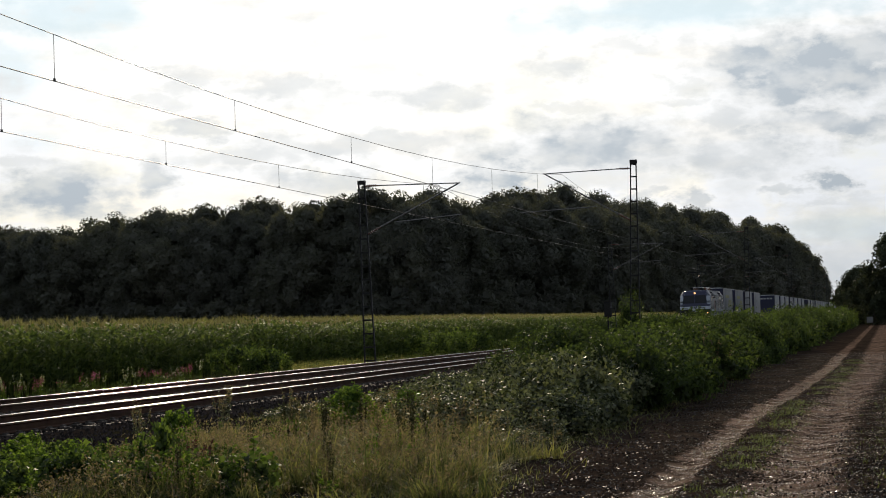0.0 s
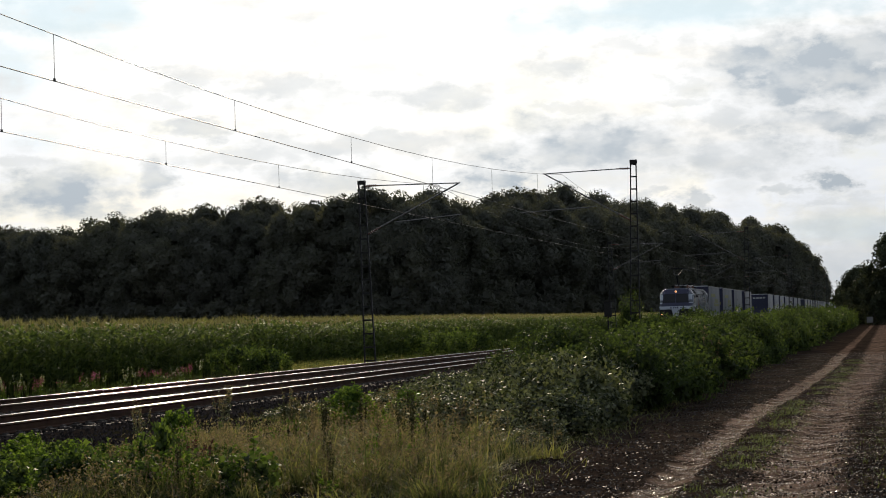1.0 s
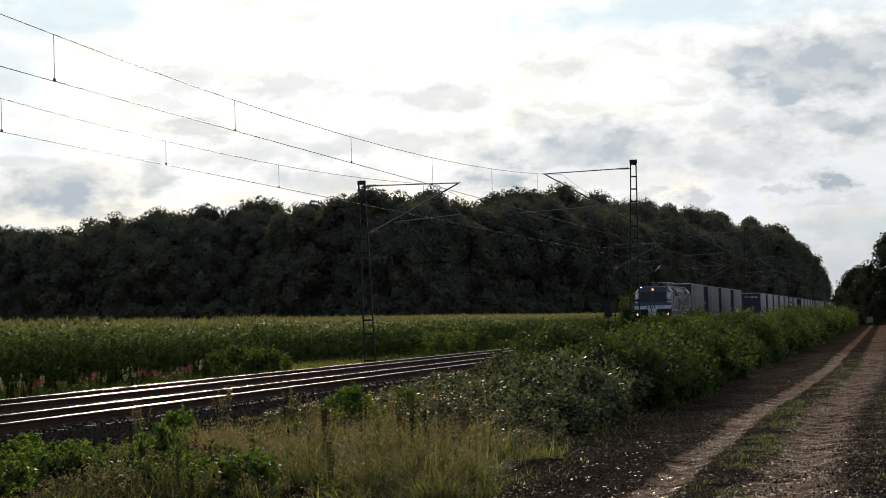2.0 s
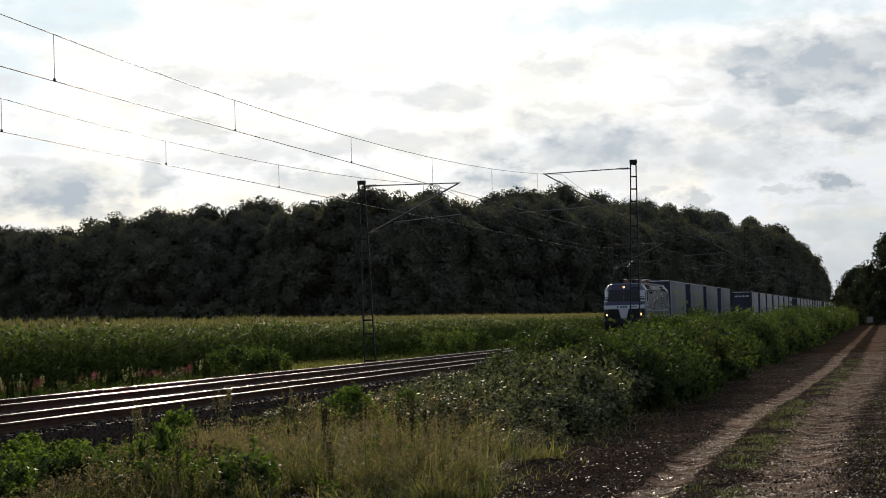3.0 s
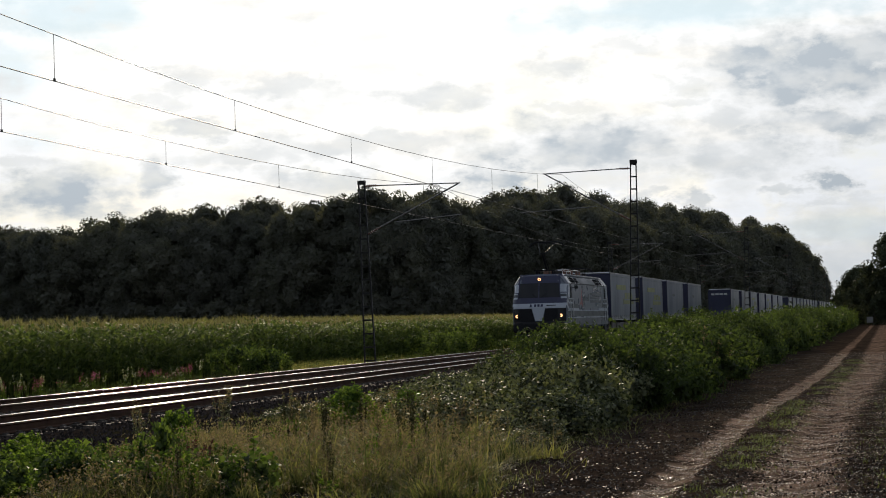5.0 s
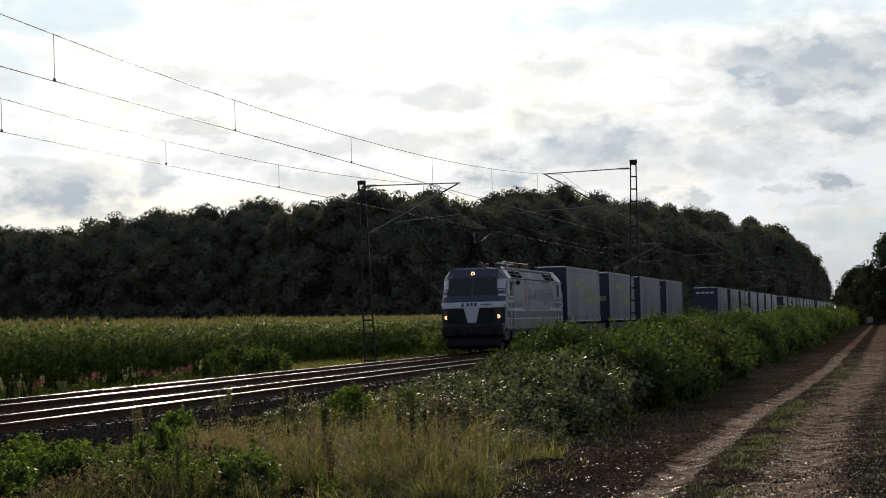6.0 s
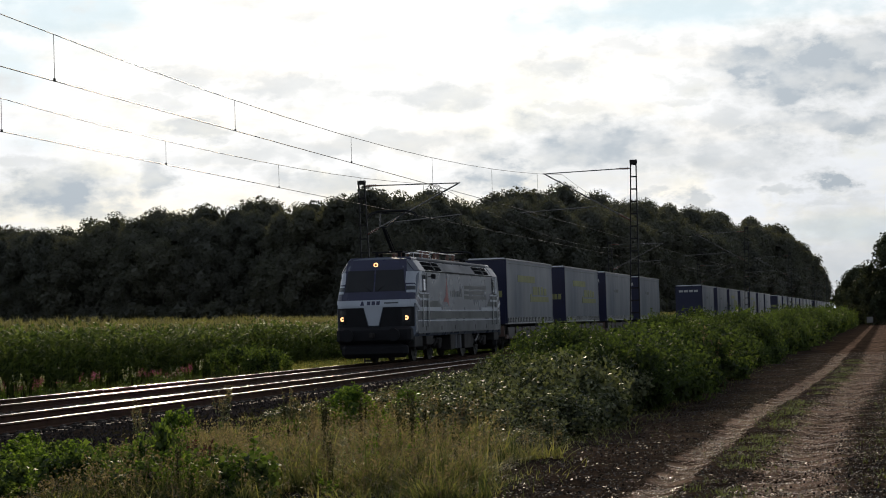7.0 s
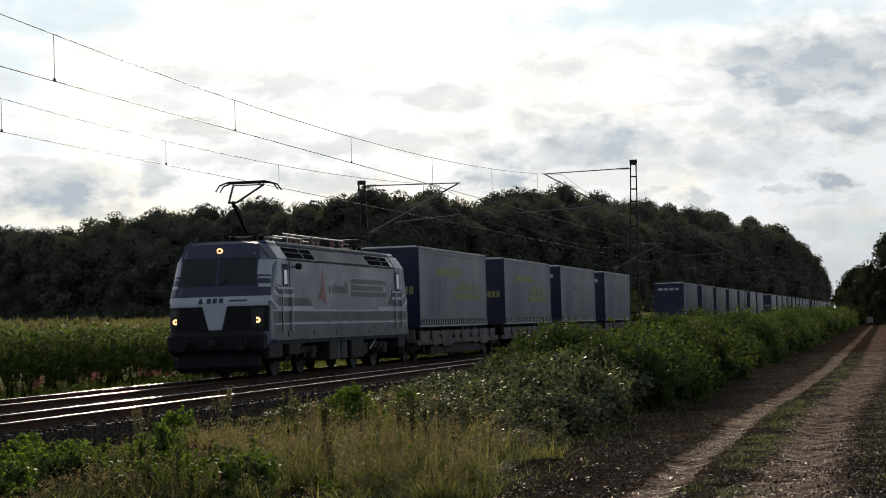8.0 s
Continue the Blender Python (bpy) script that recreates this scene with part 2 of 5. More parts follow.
def define_materials():
    M["soil"] = surface("field_soil", (0.07, 0.055, 0.035), (0.05, 0.06, 0.02), 0.95, 0.3, bump=0.05, bump_scale=6, matt=True)
    M["verge"] = surface("verge_turf", (0.024, 0.022, 0.012), (0.032, 0.025, 0.016), 0.95, 0.5, bump=0.06, bump_scale=8, matt=True)
    M["path"] = path_material()
    M["stone"] = surface("path_stones", (0.54, 0.36, 0.26), (0.17, 0.115, 0.083), 0.34, 5, island=1.7, spec=0.6)
    M["litter"] = surface("fallen_leaves", (0.060, 0.042, 0.030), (0.014, 0.011, 0.008), 0.58, 5, island=1.9, spec=0.22)
    M["ballast"] = surface("track_ballast", (0.030, 0.024, 0.021), (0.013, 0.011, 0.010), 0.95, 2.0, bump=0.08, bump_scale=18, fine=0.9, matt=True)
    M["ballast_stone"] = surface("ballast_stones", (0.075, 0.06, 0.053), (0.022, 0.019, 0.018), 0.85, 5, island=1.6, matt=True)
    M["sleeper"] = surface("sleeper_concrete", (0.10, 0.086, 0.076), (0.045, 0.04, 0.035), 0.85, 2.0, bump=0.004, random_amount=0.7, spec=0.15)
    M["rail_side"] = surface("rail_rust", (0.085, 0.045, 0.028), (0.05, 0.03, 0.022), 0.9, 3.0, bump=0.002, spec=0.1)
    M["rail_head"] = surface("rail_head_steel", (0.14, 0.122, 0.108), (0.105, 0.092, 0.082), 0.14, 1.0, metal=1.0, stretch=(1, 0.05, 1))
    M["clip"] = surface("rail_clip_steel", (0.08, 0.06, 0.05), None, 0.6, 8.0, metal=0.5)
    M["mast"] = surface("mast_steel", (0.032, 0.030, 0.028), (0.018, 0.017, 0.016), 0.6, 3.0, metal=0.3, spec=0.25)
    M["tube"] = surface("cantilever_tube", (0.15, 0.14, 0.135), (0.10, 0.09, 0.085), 0.16, 4.0, metal=0.9)
    M["insulator"] = surface("insulator_glaze", (0.20, 0.09, 0.06), (0.12, 0.06, 0.045), 0.22, 6.0)
    M["wire"] = surface("copper_wire", (0.06, 0.05, 0.042), None, 0.5, 6.0, metal=0.6)
    leaf = dict(scale=0.6, island=1.3, coords="Object")
    M["maize"] = surface("maize_leaf", (0.118, 0.150, 0.052), (0.045, 0.066, 0.025), 0.65, spec=0.14, translucent=0.5, **leaf)
    M["tassel"] = surface("maize_tassel", (0.24, 0.215, 0.10), (0.17, 0.15, 0.07), 0.7, translucent=0.3, **leaf)
    # leaves of the distant wood greyed and paled: haze is put into their colour
    M["forest"] = surface("hazed_oak_foliage", (0.125, 0.123, 0.100), (0.098, 0.100, 0.084), 0.85, scale=0.25, spec=0.04, island=0.35, translucent=0.2, random_amount=0.8)
    M["forest_dark"] = surface("hazed_beech_foliage", (0.115, 0.115, 0.098), (0.092, 0.095, 0.082), 0.85, scale=0.25, spec=0.04, island=0.35, translucent=0.16, random_amount=0.8)
    M["path_tree"] = surface("path_tree_foliage", (0.066, 0.075, 0.045), (0.040, 0.047, 0.030), 0.75, spec=0.1, translucent=0.12, **leaf)
    M["bark"] = surface("bark", (0.08, 0.065, 0.05), (0.04, 0.033, 0.027), 0.9, 4.0, bump=0.03, bump_scale=12)
    M["shrub"] = surface("shrub_foliage", (0.066, 0.092, 0.028), (0.023, 0.034, 0.013), 0.7, spec=0.2, random_amount=0.9, translucent=0.4, **leaf)
    M["bramble"] = surface("bramble_foliage", (0.145, 0.155, 0.082), (0.018, 0.025, 0.010), 0.55, translucent=0.22, spec=0.26, scale=0.6, island=1.8)
    M["weed"] = surface("weed_foliage", (0.11, 0.16, 0.03), (0.035, 0.06, 0.014), 0.65, spec=0.18, translucent=0.55, **leaf)
    M["broadleaf"] = surface("broad_leaf_foliage", (0.080, 0.110, 0.030), (0.020, 0.034, 0.011), 0.6, spec=0.25, translucent=0.48, scale=1.2, island=1.5)
    M["dark_stalk"] = surface("dark_weed_foliage", (0.060, 0.060, 0.030), (0.024, 0.024, 0.014), 0.7, spec=0.12, translucent=0.3, **leaf)
    M["grass"] = surface("tall_grass", (0.182, 0.170, 0.078), (0.036, 0.049, 0.022), 0.7, spec=0.12, translucent=0.54, scale=1.3, island=1.2)
    M["straw"] = surface("dry_seedheads", (0.19, 0.145, 0.095), (0.09, 0.07, 0.045), 0.7, translucent=0.4, **leaf)
    M["turf"] = surface("short_turf", (0.12, 0.14, 0.032), (0.06, 0.075, 0.022), 0.6, translucent=0.4, **leaf)
    M["pink"] = surface("willowherb_flower", (0.36, 0.075, 0.22), (0.24, 0.05, 0.15), 0.6, translucent=0.35, **leaf)
    M["umbel"] = surface("umbel_flower", (0.55, 0.55, 0.45), (0.40, 0.40, 0.32), 0.7, translucent=0.3, **leaf)
    M["dock"] = surface("dock_seed", (0.09, 0.028, 0.018), (0.05, 0.018, 0.012), 0.7, translucent=0.2, **leaf)
    # train
    M["paint_silver"] = surface("silver_grey_paint", (0.135, 0.155, 0.196), (0.112, 0.128, 0.160), 0.28, 0.8, fine=0.2, spec=0.3)
    M["paint_white"] = surface("white_paint", (0.47, 0.50, 0.56), (0.39, 0.42, 0.47), 0.32, 0.8, fine=0.2, spec=0.3)
    M["paint_grey"] = surface("stripe_grey_paint", (0.058, 0.066, 0.074), (0.048, 0.055, 0.061), 0.4, 0.8, spec=0.22)
    M["paint_blue"] = surface("dark_blue_paint", (0.018, 0.021, 0.066), (0.014, 0.016, 0.050), 0.3, 0.8)
    M["paint_red"] = surface("red_paint", (0.30, 0.03, 0.028), (0.24, 0.027, 0.025), 0.4, 0.8)
    M["black"] = surface("black_enamel", (0.012, 0.012, 0.014), (0.018, 0.018, 0.021), 0.6, 2.0, spec=0.15)
    M["glass"] = surface("dark_glazing", (0.012, 0.013, 0.016), (0.016, 0.017, 0.02), 0.08, 2.0, spec=0.3)
    M["roof_grey"] = surface("roof_grey_paint", (0.15, 0.15, 0.16), (0.10, 0.10, 0.107), 0.6, 1.2, spec=0.25)
    M["under"] = surface("underframe_grime", (0.042, 0.038, 0.035), (0.022, 0.020, 0.019), 0.75, 1.5, bump=0.004, spec=0.25)
    M["bogie"] = surface("bogie_grey", (0.048, 0.046, 0.045), (0.026, 0.025, 0.024), 0.75, 1.6, bump=0.003, spec=0.25)
    M["wheel"] = surface("wheel_steel", (0.05, 0.045, 0.041), (0.026, 0.023, 0.021), 0.55, 3.0, metal=0.6)
    M["curtain"] = surface("curtain_silver", (0.155, 0.165, 0.185), (0.082, 0.098, 0.13), 0.42, 0.35, bump=0.012, bump_scale=1.6, random_amount=0.8, stretch=(1, 1, 0.5), spec=0.35)
    M["trailer_blue"] = surface("trailer_blue", (0.009, 0.012, 0.046), (0.006, 0.008, 0.032), 0.4, 0.8, random_amount=0.5)
    M["yellow"] = surface("faded_yellow_print", (0.27, 0.27, 0.08), (0.21, 0.21, 0.10), 0.6, 1.5)
    M["dull_rail"] = surface("dull_aluminium_edge", (0.24, 0.235, 0.23), (0.15, 0.15, 0.15), 0.45, 2.0, metal=0.5)
    M["alu"] = surface("aluminium_rail", (0.62, 0.62, 0.63), (0.48, 0.48, 0.49), 0.35, 2.0, metal=0.8)
    M["strap"] = surface("curtain_strap", (0.55, 0.55, 0.53), (0.40, 0.40, 0.39), 0.7, 3.0)
    M["brown"] = surface("wagon_brown_paint", (0.12, 0.075, 0.06), (0.08, 0.05, 0.042), 0.65, 1.2, bump=0.003)
    M["tyre"] = surface("tyre_rubber", (0.02, 0.02, 0.02), (0.03, 0.03, 0.028), 0.85, 3.0)
    M["lamp"] = surface("warm_headlamp", (1.0, 0.50, 0.22), (1.0, 0.46, 0.19), 0.3, 3.0, emit=2.2)
    # bright metal stands in for the sky showing through the cab windows
    M["pane"] = surface("silvered_pane", (0.55, 0.57, 0.60), (0.5, 0.52, 0.55), 0.12, 2.0, metal=0.8)
    M["paint_slate"] = surface("slate_blue_paint", (0.055, 0.065, 0.098), (0.042, 0.050, 0.078), 0.35, 0.8)
    M["wagon_grey"] = surface("wagon_brown_grey_paint", (0.085, 0.073, 0.068), (0.04, 0.034, 0.032), 0.6, 1.2, bump=0.003)
    # lower flank, a darker grey than the body silver
    M["skirt_grey"] = surface("skirt_darker_grey", (0.115, 0.122, 0.135), (0.07, 0.073, 0.08), 0.5, 1.0)
    # matt black gives flat vent plates the dark of open recesses
    M["vent"] = surface("vent_recess_black", (0.010, 0.010, 0.011), (0.016, 0.016, 0.017), 0.9, 2.0, matt=True)
    M["board"] = surface("white_board", (0.26, 0.26, 0.255), (0.2, 0.2, 0.195), 0.6, 2.0)


define_materials()

# ---------------------------------------------------------------- mesh helpers


def obj(name, V, F, material, parent=None, label="", smooth=False):
    me = bpy.data.meshes.new(name)
    me.from_pydata([tuple(v) for v in V] if not isinstance(V, np.ndarray) else V.tolist(), [], [tuple(f) for f in F] if not isinstance(F, np.ndarray) else F.tolist())
    me.materials.append(M[material])
    if smooth:
        me.shade_smooth()
    ob = new(name, me)
    if parent is not None:
        ob.parent = parent
    if label:
        tagged(ob, label)
    return ob


def part(name, bm, material, parent, label="", smooth=False):
    me = bpy.data.meshes.new(name)
    bm.normal_update()
    bm.to_mesh(me)
    bm.free()
    me.materials.append(M[material])
    if smooth:
        me.shade_smooth()
    ob = new(name, me)
    ob.parent = parent
    if label:
        tagged(ob, label)
    return ob


def thing(name, label, category, group="", kind="", m=None):
    ob = new(name)
    ob.empty_display_size = 0.2
    if m is not None:
        ob.matrix_basis = m
    return tagged(ob, label, category, group, kind)


def box(bm, x0, x1, y0, y1, z0, z1, bevel=0.0):
    r = bmesh.ops.create_cube(bm, size=1.0)
    for v in r["verts"]:
        v.co = Vector(((x0 + x1) / 2 + v.co.x * (x1 - x0), (y0 + y1) / 2 + v.co.y * (y1 - y0), (z0 + z1) / 2 + v.co.z * (z1 - z0)))
    if bevel:
        es = list({e for v in r["verts"] for e in v.link_edges})
        bmesh.ops.bevel(bm, geom=es, offset=bevel, segments=1, affect="EDGES", profile=0.5)
    return bm


def boxes(*rows, bevel=0.0):
    bm = bmesh.new()
    for r in rows:
        box(bm, *r, bevel=bevel)
    return bm


def rod(bm, a, b, r, n=6, r2=None):
    a, b = Vector(a), Vector(b)
    d = b - a
    q = d.to_track_quat("Z", "Y").to_matrix().to_4x4()
    bmesh.ops.create_cone(bm, cap_ends=True, segments=n, radius1=r, radius2=r if r2 is None else r2, depth=d.length, matrix=Matrix.Translation((a + b) / 2) @ q)
    return bm


def rods(rows, n=6):
    bm = bmesh.new()
    for a, b, r in rows:
        rod(bm, a, b, r, n)
    return bm


def leaves(rng, centres, normals, size, aspect=1.7, spread=1.0, fold=True):
    """Leaf blades as folded diamonds: arrays of vertices and faces, one leaf a centre."""
    n = len(centres)
    d = normals + rng.normal(0, spread, (n, 3))
    d /= np.linalg.norm(d, axis=1)[:, None] + 1e-9
    t = np.cross(d, rng.normal(0, 1, (n, 3)))
    t /= np.linalg.norm(t, axis=1)[:, None] + 1e-9
    s = np.cross(d, t)
    L = (size * rng.uniform(0.6, 1.3, n))[:, None] * 0.5
    W = L / aspect
    lift = d * L * 0.28
    V = np.stack([centres - t * L, centres + s * W - lift * 0.4, centres + t * L - lift, centres - s * W - lift * 0.4], axis=1).reshape(-1, 3)
    i = np.arange(n)[:, None] * 4
    F = i + np.array([[0, 1, 2, 3]]) if not fold else np.concatenate([i + np.array([[0, 1, 2]]), i + np.array([[0, 2, 3]])])
    return V, F


def blades(rng, base, height, width, lean, curve=0.5, segs=3, droop=0.35):
    """Grass blades: tapered strips that bend over."""
    n = len(base)
    a = rng.uniform(0, 2 * np.pi, n)
    out = np.stack([np.cos(a), np.sin(a), np.zeros(n)], 1)
    side = np.stack([-np.sin(a), np.cos(a), np.zeros(n)], 1)
    V = []
    for k in range(segs + 1):
        f = k / segs
        c = base + out * (lean * height * (f + curve * f * f))[:, None] + np.array([0, 0, 1.0]) * (height * (f - droop * curve * f * f))[:, None]
        w = (width * (1 - f) ** 0.7 * 0.5 + 0.0006)[:, None]
        V += [c - side * w, c + side * w]
    V = np.stack(V, 1).reshape(-1, 3)
    i = np.arange(n)[:, None] * (2 * (segs + 1))
    F = np.concatenate([i + np.array([[2 * k, 2 * k + 1, 2 * k + 3, 2 * k + 2]]) for k in range(segs)])
    return V, F


def join(parts):
    V, F, o = [], [], 0
    for v, f in parts:
        V.append(v)
        F.append(f + o)
        o += len(v)
    return np.concatenate(V), np.concatenate(F)


def fbm(x, y, s=1.0):
    return noise.fractal(Vector((x * s, y * s, 3.7)), 1.0, 2.0, 4)

# ---------------------------------------------------------------- ground


def drift(y):
    """How far the path has swung to the right at y."""
    f = np.clip((y - 30.0) / 40.0, 0.0, 1.0)
    return 0.5 * f * f * (3 - 2 * f)


def terrain(x, y):
    z = GROUND + 0.05 * fbm(x, y, 0.25)
    # ruts and crown of the path
    if -3.4 < x < 0.4:
        u = x - drift(y)
        z += -0.06 * math.exp(-((u + 2.38) / 0.24) ** 2) - 0.05 * math.exp(-((u + 1.06) / 0.32) ** 2) + 0.03 * fbm(x, y, 2.0)
    # verge hollow and track formation
    if -12.2 < x < -4.0:
        z += 0.10 * fbm(x, y, 0.5)
    e = min(1.0, max(0.0, (x + 24.2) / 1.7)) * min(1.0, max(0.0, (-10.6 - x) / 1.6))
    z += e * 0.10
    if x < -23:
        z += -0.15 * min(1.0, (-23 - x) / 2)
    return z


def build_ground():
    xs = np.unique(np.concatenate([np.linspace(-3000, -60, 12), np.linspace(-60, -26, 12), np.linspace(-26, -4.5, 50), np.linspace(-4.5, 1.5, 49), np.linspace(1.5, 30, 12), np.linspace(30, 3000, 12)]))
    ys = np.unique(np.concatenate([np.linspace(-600, -20, 8), np.linspace(-20, 15, 10), np.linspace(15, 60, 150), np.linspace(60, 140, 100), np.linspace(140, 420, 60), np.linspace(420, 4000, 14)]))
    V = [(x, y, terrain(x, y)) for y in ys for x in xs]
    nx = len(xs)
    F, mats = [], []
    for j in range(len(ys) - 1):
        for i in range(nx - 1):
            F.append((j * nx + i, j * nx + i + 1, (j + 1) * nx + i + 1, (j + 1) * nx + i))
            x, y = (xs[i] + xs[i + 1]) / 2, (ys[j] + ys[j + 1]) / 2
            w = 0.16 * fbm(x * 1.0, y, 0.8)
            if x < -24:
                k = 0
            elif -4.3 + 2 * w < x < 1.4:
                k = 2
            else:
                k = 1
            mats.append(k if y < 330 else (0 if x < -24 else 1))
    g = obj("ground", V, F, "soil", smooth=True)
    for k in ("verge", "path"):
        g.data.materials.append(M[k])
    g.data.polygons.foreach_set("material_index", mats)
    tagged(g, "flat farmland ground with verge, field soil and rutted gravel path", "ground", kind="structure")


build_ground()

# ---------------------------------------------------------------- railway


def rail_profile():
    # foot, web and head, half side mirrored; head top at z = 0
    h = [(0.07, -0.17), (0.07, -0.158), (0.012, -0.14), (0.010, -0.05), (0.036, -0.035), (0.036, -0.016), (0.030, -0.010), (0.0215, -0.0066)]
    return h + [(-x, z) for x, z in reversed(h)]


def build_track(xc, name, label):
    track = thing(name, label, "railway track", kind="structure")
    for s in (-0.7535, 0.7535):
        p = rail_profile()
        n = len(p)
        ys = np.linspace(-40, 900, 48)
        V = [(xc + s + a, y, b) for y in ys for a, b in p]
        F = [(j * n + i, j * n + (i + 1) % n, (j + 1) * n + (i + 1) % n, (j + 1) * n + i) for j in range(len(ys) - 1) for i in range(n) if i != 7]
        rail = obj("rail", V, F, "rail_side", track, "rusty steel rail with a polished head")
        # running surface, slightly crowned
        c = [(0.0216, -0.0062), (0.0205, -0.0045), (0.0188, -0.003), (0.0115, 0.0), (0.0, 0.0012), (-0.0115, 0.0), (-0.0188, -0.003), (-0.0205, -0.0045), (-0.0216, -0.0062)]
        V = [(xc + s + a, y, b) for y in ys for a, b in c]
        F = [(j * 9 + i, j * 9 + i + 1, (j + 1) * 9 + i + 1, (j + 1) * 9 + i) for j in range(len(ys) - 1) for i in range(8)]
        obj("rail_head", V, F, "rail_head", rail, "bright worn running surface", smooth=True)
    # sleepers
    bm = bmesh.new()
    box(bm, -1.3, 1.3, -0.13, 0.13, -0.36, -0.20, bevel=0.02)
    for s in (-0.7535, 0.7535):
        box(bm, s - 0.19, s + 0.19, -0.14, 0.14, -0.20, -0.172, bevel=0.01)
        for k in (-0.11, 0.11):
            box(bm, s + k - 0.03, s + k + 0.03, -0.07, 0.07, -0.172, -0.145)
    proto = part("sleeper", bm, "sleeper", track)
    proto.location = (xc, 28.0, 0)
    for i in range(1, 150):
        o = new("sleeper", proto.data)
        o.parent = track
        o.location = (xc + random.uniform(-0.015, 0.015), 28.0 + 0.6 * i, random.uniform(-0.006, 0.006))
    # sleepers farther along, joined
    V, F = [], []
    for i in range(500):
        y = 118.0 + 0.6 * i
        b = len(V)
        V += [(xc + sx * 1.3, y + sy * 0.13, z) for z in (-0.36, -0.20) for sx, sy in ((-1, -1), (1, -1), (1, 1), (-1, 1))]
        F += [(b + 4, b + 5, b + 6, b + 7), (b, b + 1, b + 5, b + 4), (b + 1, b + 2, b + 6, b + 5), (b + 3, b, b + 4, b + 7), (b + 2, b + 3, b + 7, b + 6)]
    tagged(obj("distant_sleepers", V, F, "sleeper", track), kind="stuff")
    return track


def build_ballast():
    prof = [(-22.6, -0.62), (-21.4, -0.30), (-20.2, -0.215), (-17.2, -0.215), (-16.7, -0.235), (-16.2, -0.215), (-13.7, -0.208), (-13.3, -0.215), (-12.6, -0.34), (-11.2, -0.62)]
    ys = np.concatenate([np.linspace(-60, 20, 30), np.linspace(20.5, 110, 260), np.linspace(112, 900, 80)])
    V = [(x, y, z + 0.02 * fbm(x, y, 3.0)) for y in ys for x, z in prof]
    n = len(prof)
    F = [(j * n + i, j * n + i + 1, (j + 1) * n + i + 1, (j + 1) * n + i) for j in range(len(ys) - 1) for i in range(n - 1)]
    b = obj("ballast_bed", V, F, "ballast", smooth=True)
    tagged(b, "dark crushed stone ballast bed under two tracks", "ballast", kind="structure")
    rng = np.random.default_rng(5)
    n = 36000
    y = 25 + 72 * rng.random(n) ** 1.6
    x = rng.uniform(-22.3, -10.4, n)
    px, pz = zip(*prof)
    z = np.maximum(np.interp(x, px, pz), [terrain(a, b) for a, b in zip(x, y)]) + 0.012
    C = np.stack([x, y, z], 1)
    s = rng.uniform(0.025, 0.055, len(C))
    T = np.array([[1, 0, -0.5], [-0.6, 0.8, -0.5], [-0.6, -0.8, -0.5], [0.1, 0.1, 0.8]])
    a = rng.uniform(0, 6.28, len(C))
    R = np.stack([np.stack([np.cos(a), -np.sin(a), 0 * a], 1), np.stack([np.sin(a), np.cos(a), 0 * a], 1), np.stack([0 * a, 0 * a, 1 + 0 * a], 1)], 1)
    V = (C[:, None] + np.einsum("nij,kj->nki", R, T) * s[:, None, None]).reshape(-1, 3)
    F = (np.arange(len(C))[:, None, None] * 4 + np.array([[0, 1, 3], [1, 2, 3], [2, 0, 3]])).reshape(-1, 3)
    st = obj("ballast_stones", V, F, "ballast_stone", b)
    tagged(st, "loose crushed stones", kind="stuff")


build_ballast()
build_track(TRACK_FAR, "track_1", "railway track with steel rails on concrete sleepers")
build_track(TRACK_NEAR, "track_2", "railway track with steel rails on concrete sleepers in ballast")

# overhead line
MAST_L = [(-21.74, y) for y in [19.0] + [87.3 + 82.0 * k for k in range(8)]]
MAST_R = [(-11.61, y) for y in [4.0] + [98.0 + 80.5 * k for k in range(8)]]
WIRE_FAR, WIRE_NEAR = 5.84, 6.06
CAT_FAR, CAT_NEAR = 7.34, 8.27


def lattice_mast(side, top):
    """Lattice mast of two channels with rungs; side +1 leans its arm towards +x."""
    m = thing("catenary_mast", "dark steel lattice catenary mast with a cantilever over the track", "catenary mast", "catenary masts")
    zb = -0.6
    lean = -side * 0.02

    def cx(z):
        return lean * (z - zb)

    def half(z):
        return 0.24 - 0.115 * (z - zb) / (top - zb)

    for s in (-1, 1):
        bm = bmesh.new()
        V = []
        for z in (zb, top):
            x = cx(z) + s * half(z)
            V.append([bm.verts.new((x + a, b, z)) for a, b in ((-0.025, -0.06), (0.025, -0.06), (0.025, 0.06), (-0.025, 0.06))])
        for i in range(4):
            bm.faces.new((V[0][i], V[0][(i + 1) % 4], V[1][(i + 1) % 4], V[1][i]))
        bm.faces.new(V[1])
        part("leg", bm, "mast", m)
    z, k = zb + 0.5, 0
    while z < top - 0.2:
        h = half(z)
        part("rung", boxes((cx(z) - h, cx(z) + h, -0.05, -0.035, z - 0.035, z + 0.035)), "mast", m)
        z += 0.58
        k += 1
    part("cap", boxes((cx(top) - 0.17, cx(top) + 0.17, -0.08, 0.08, top - 0.16, top + 0.02), bevel=0.01), "mast", m)
    part("footing", boxes((-0.45, 0.45, -0.4, 0.4, -0.9, -0.42), bevel=0.03), "sleeper", m, "weathered concrete footing")
    return m, cx


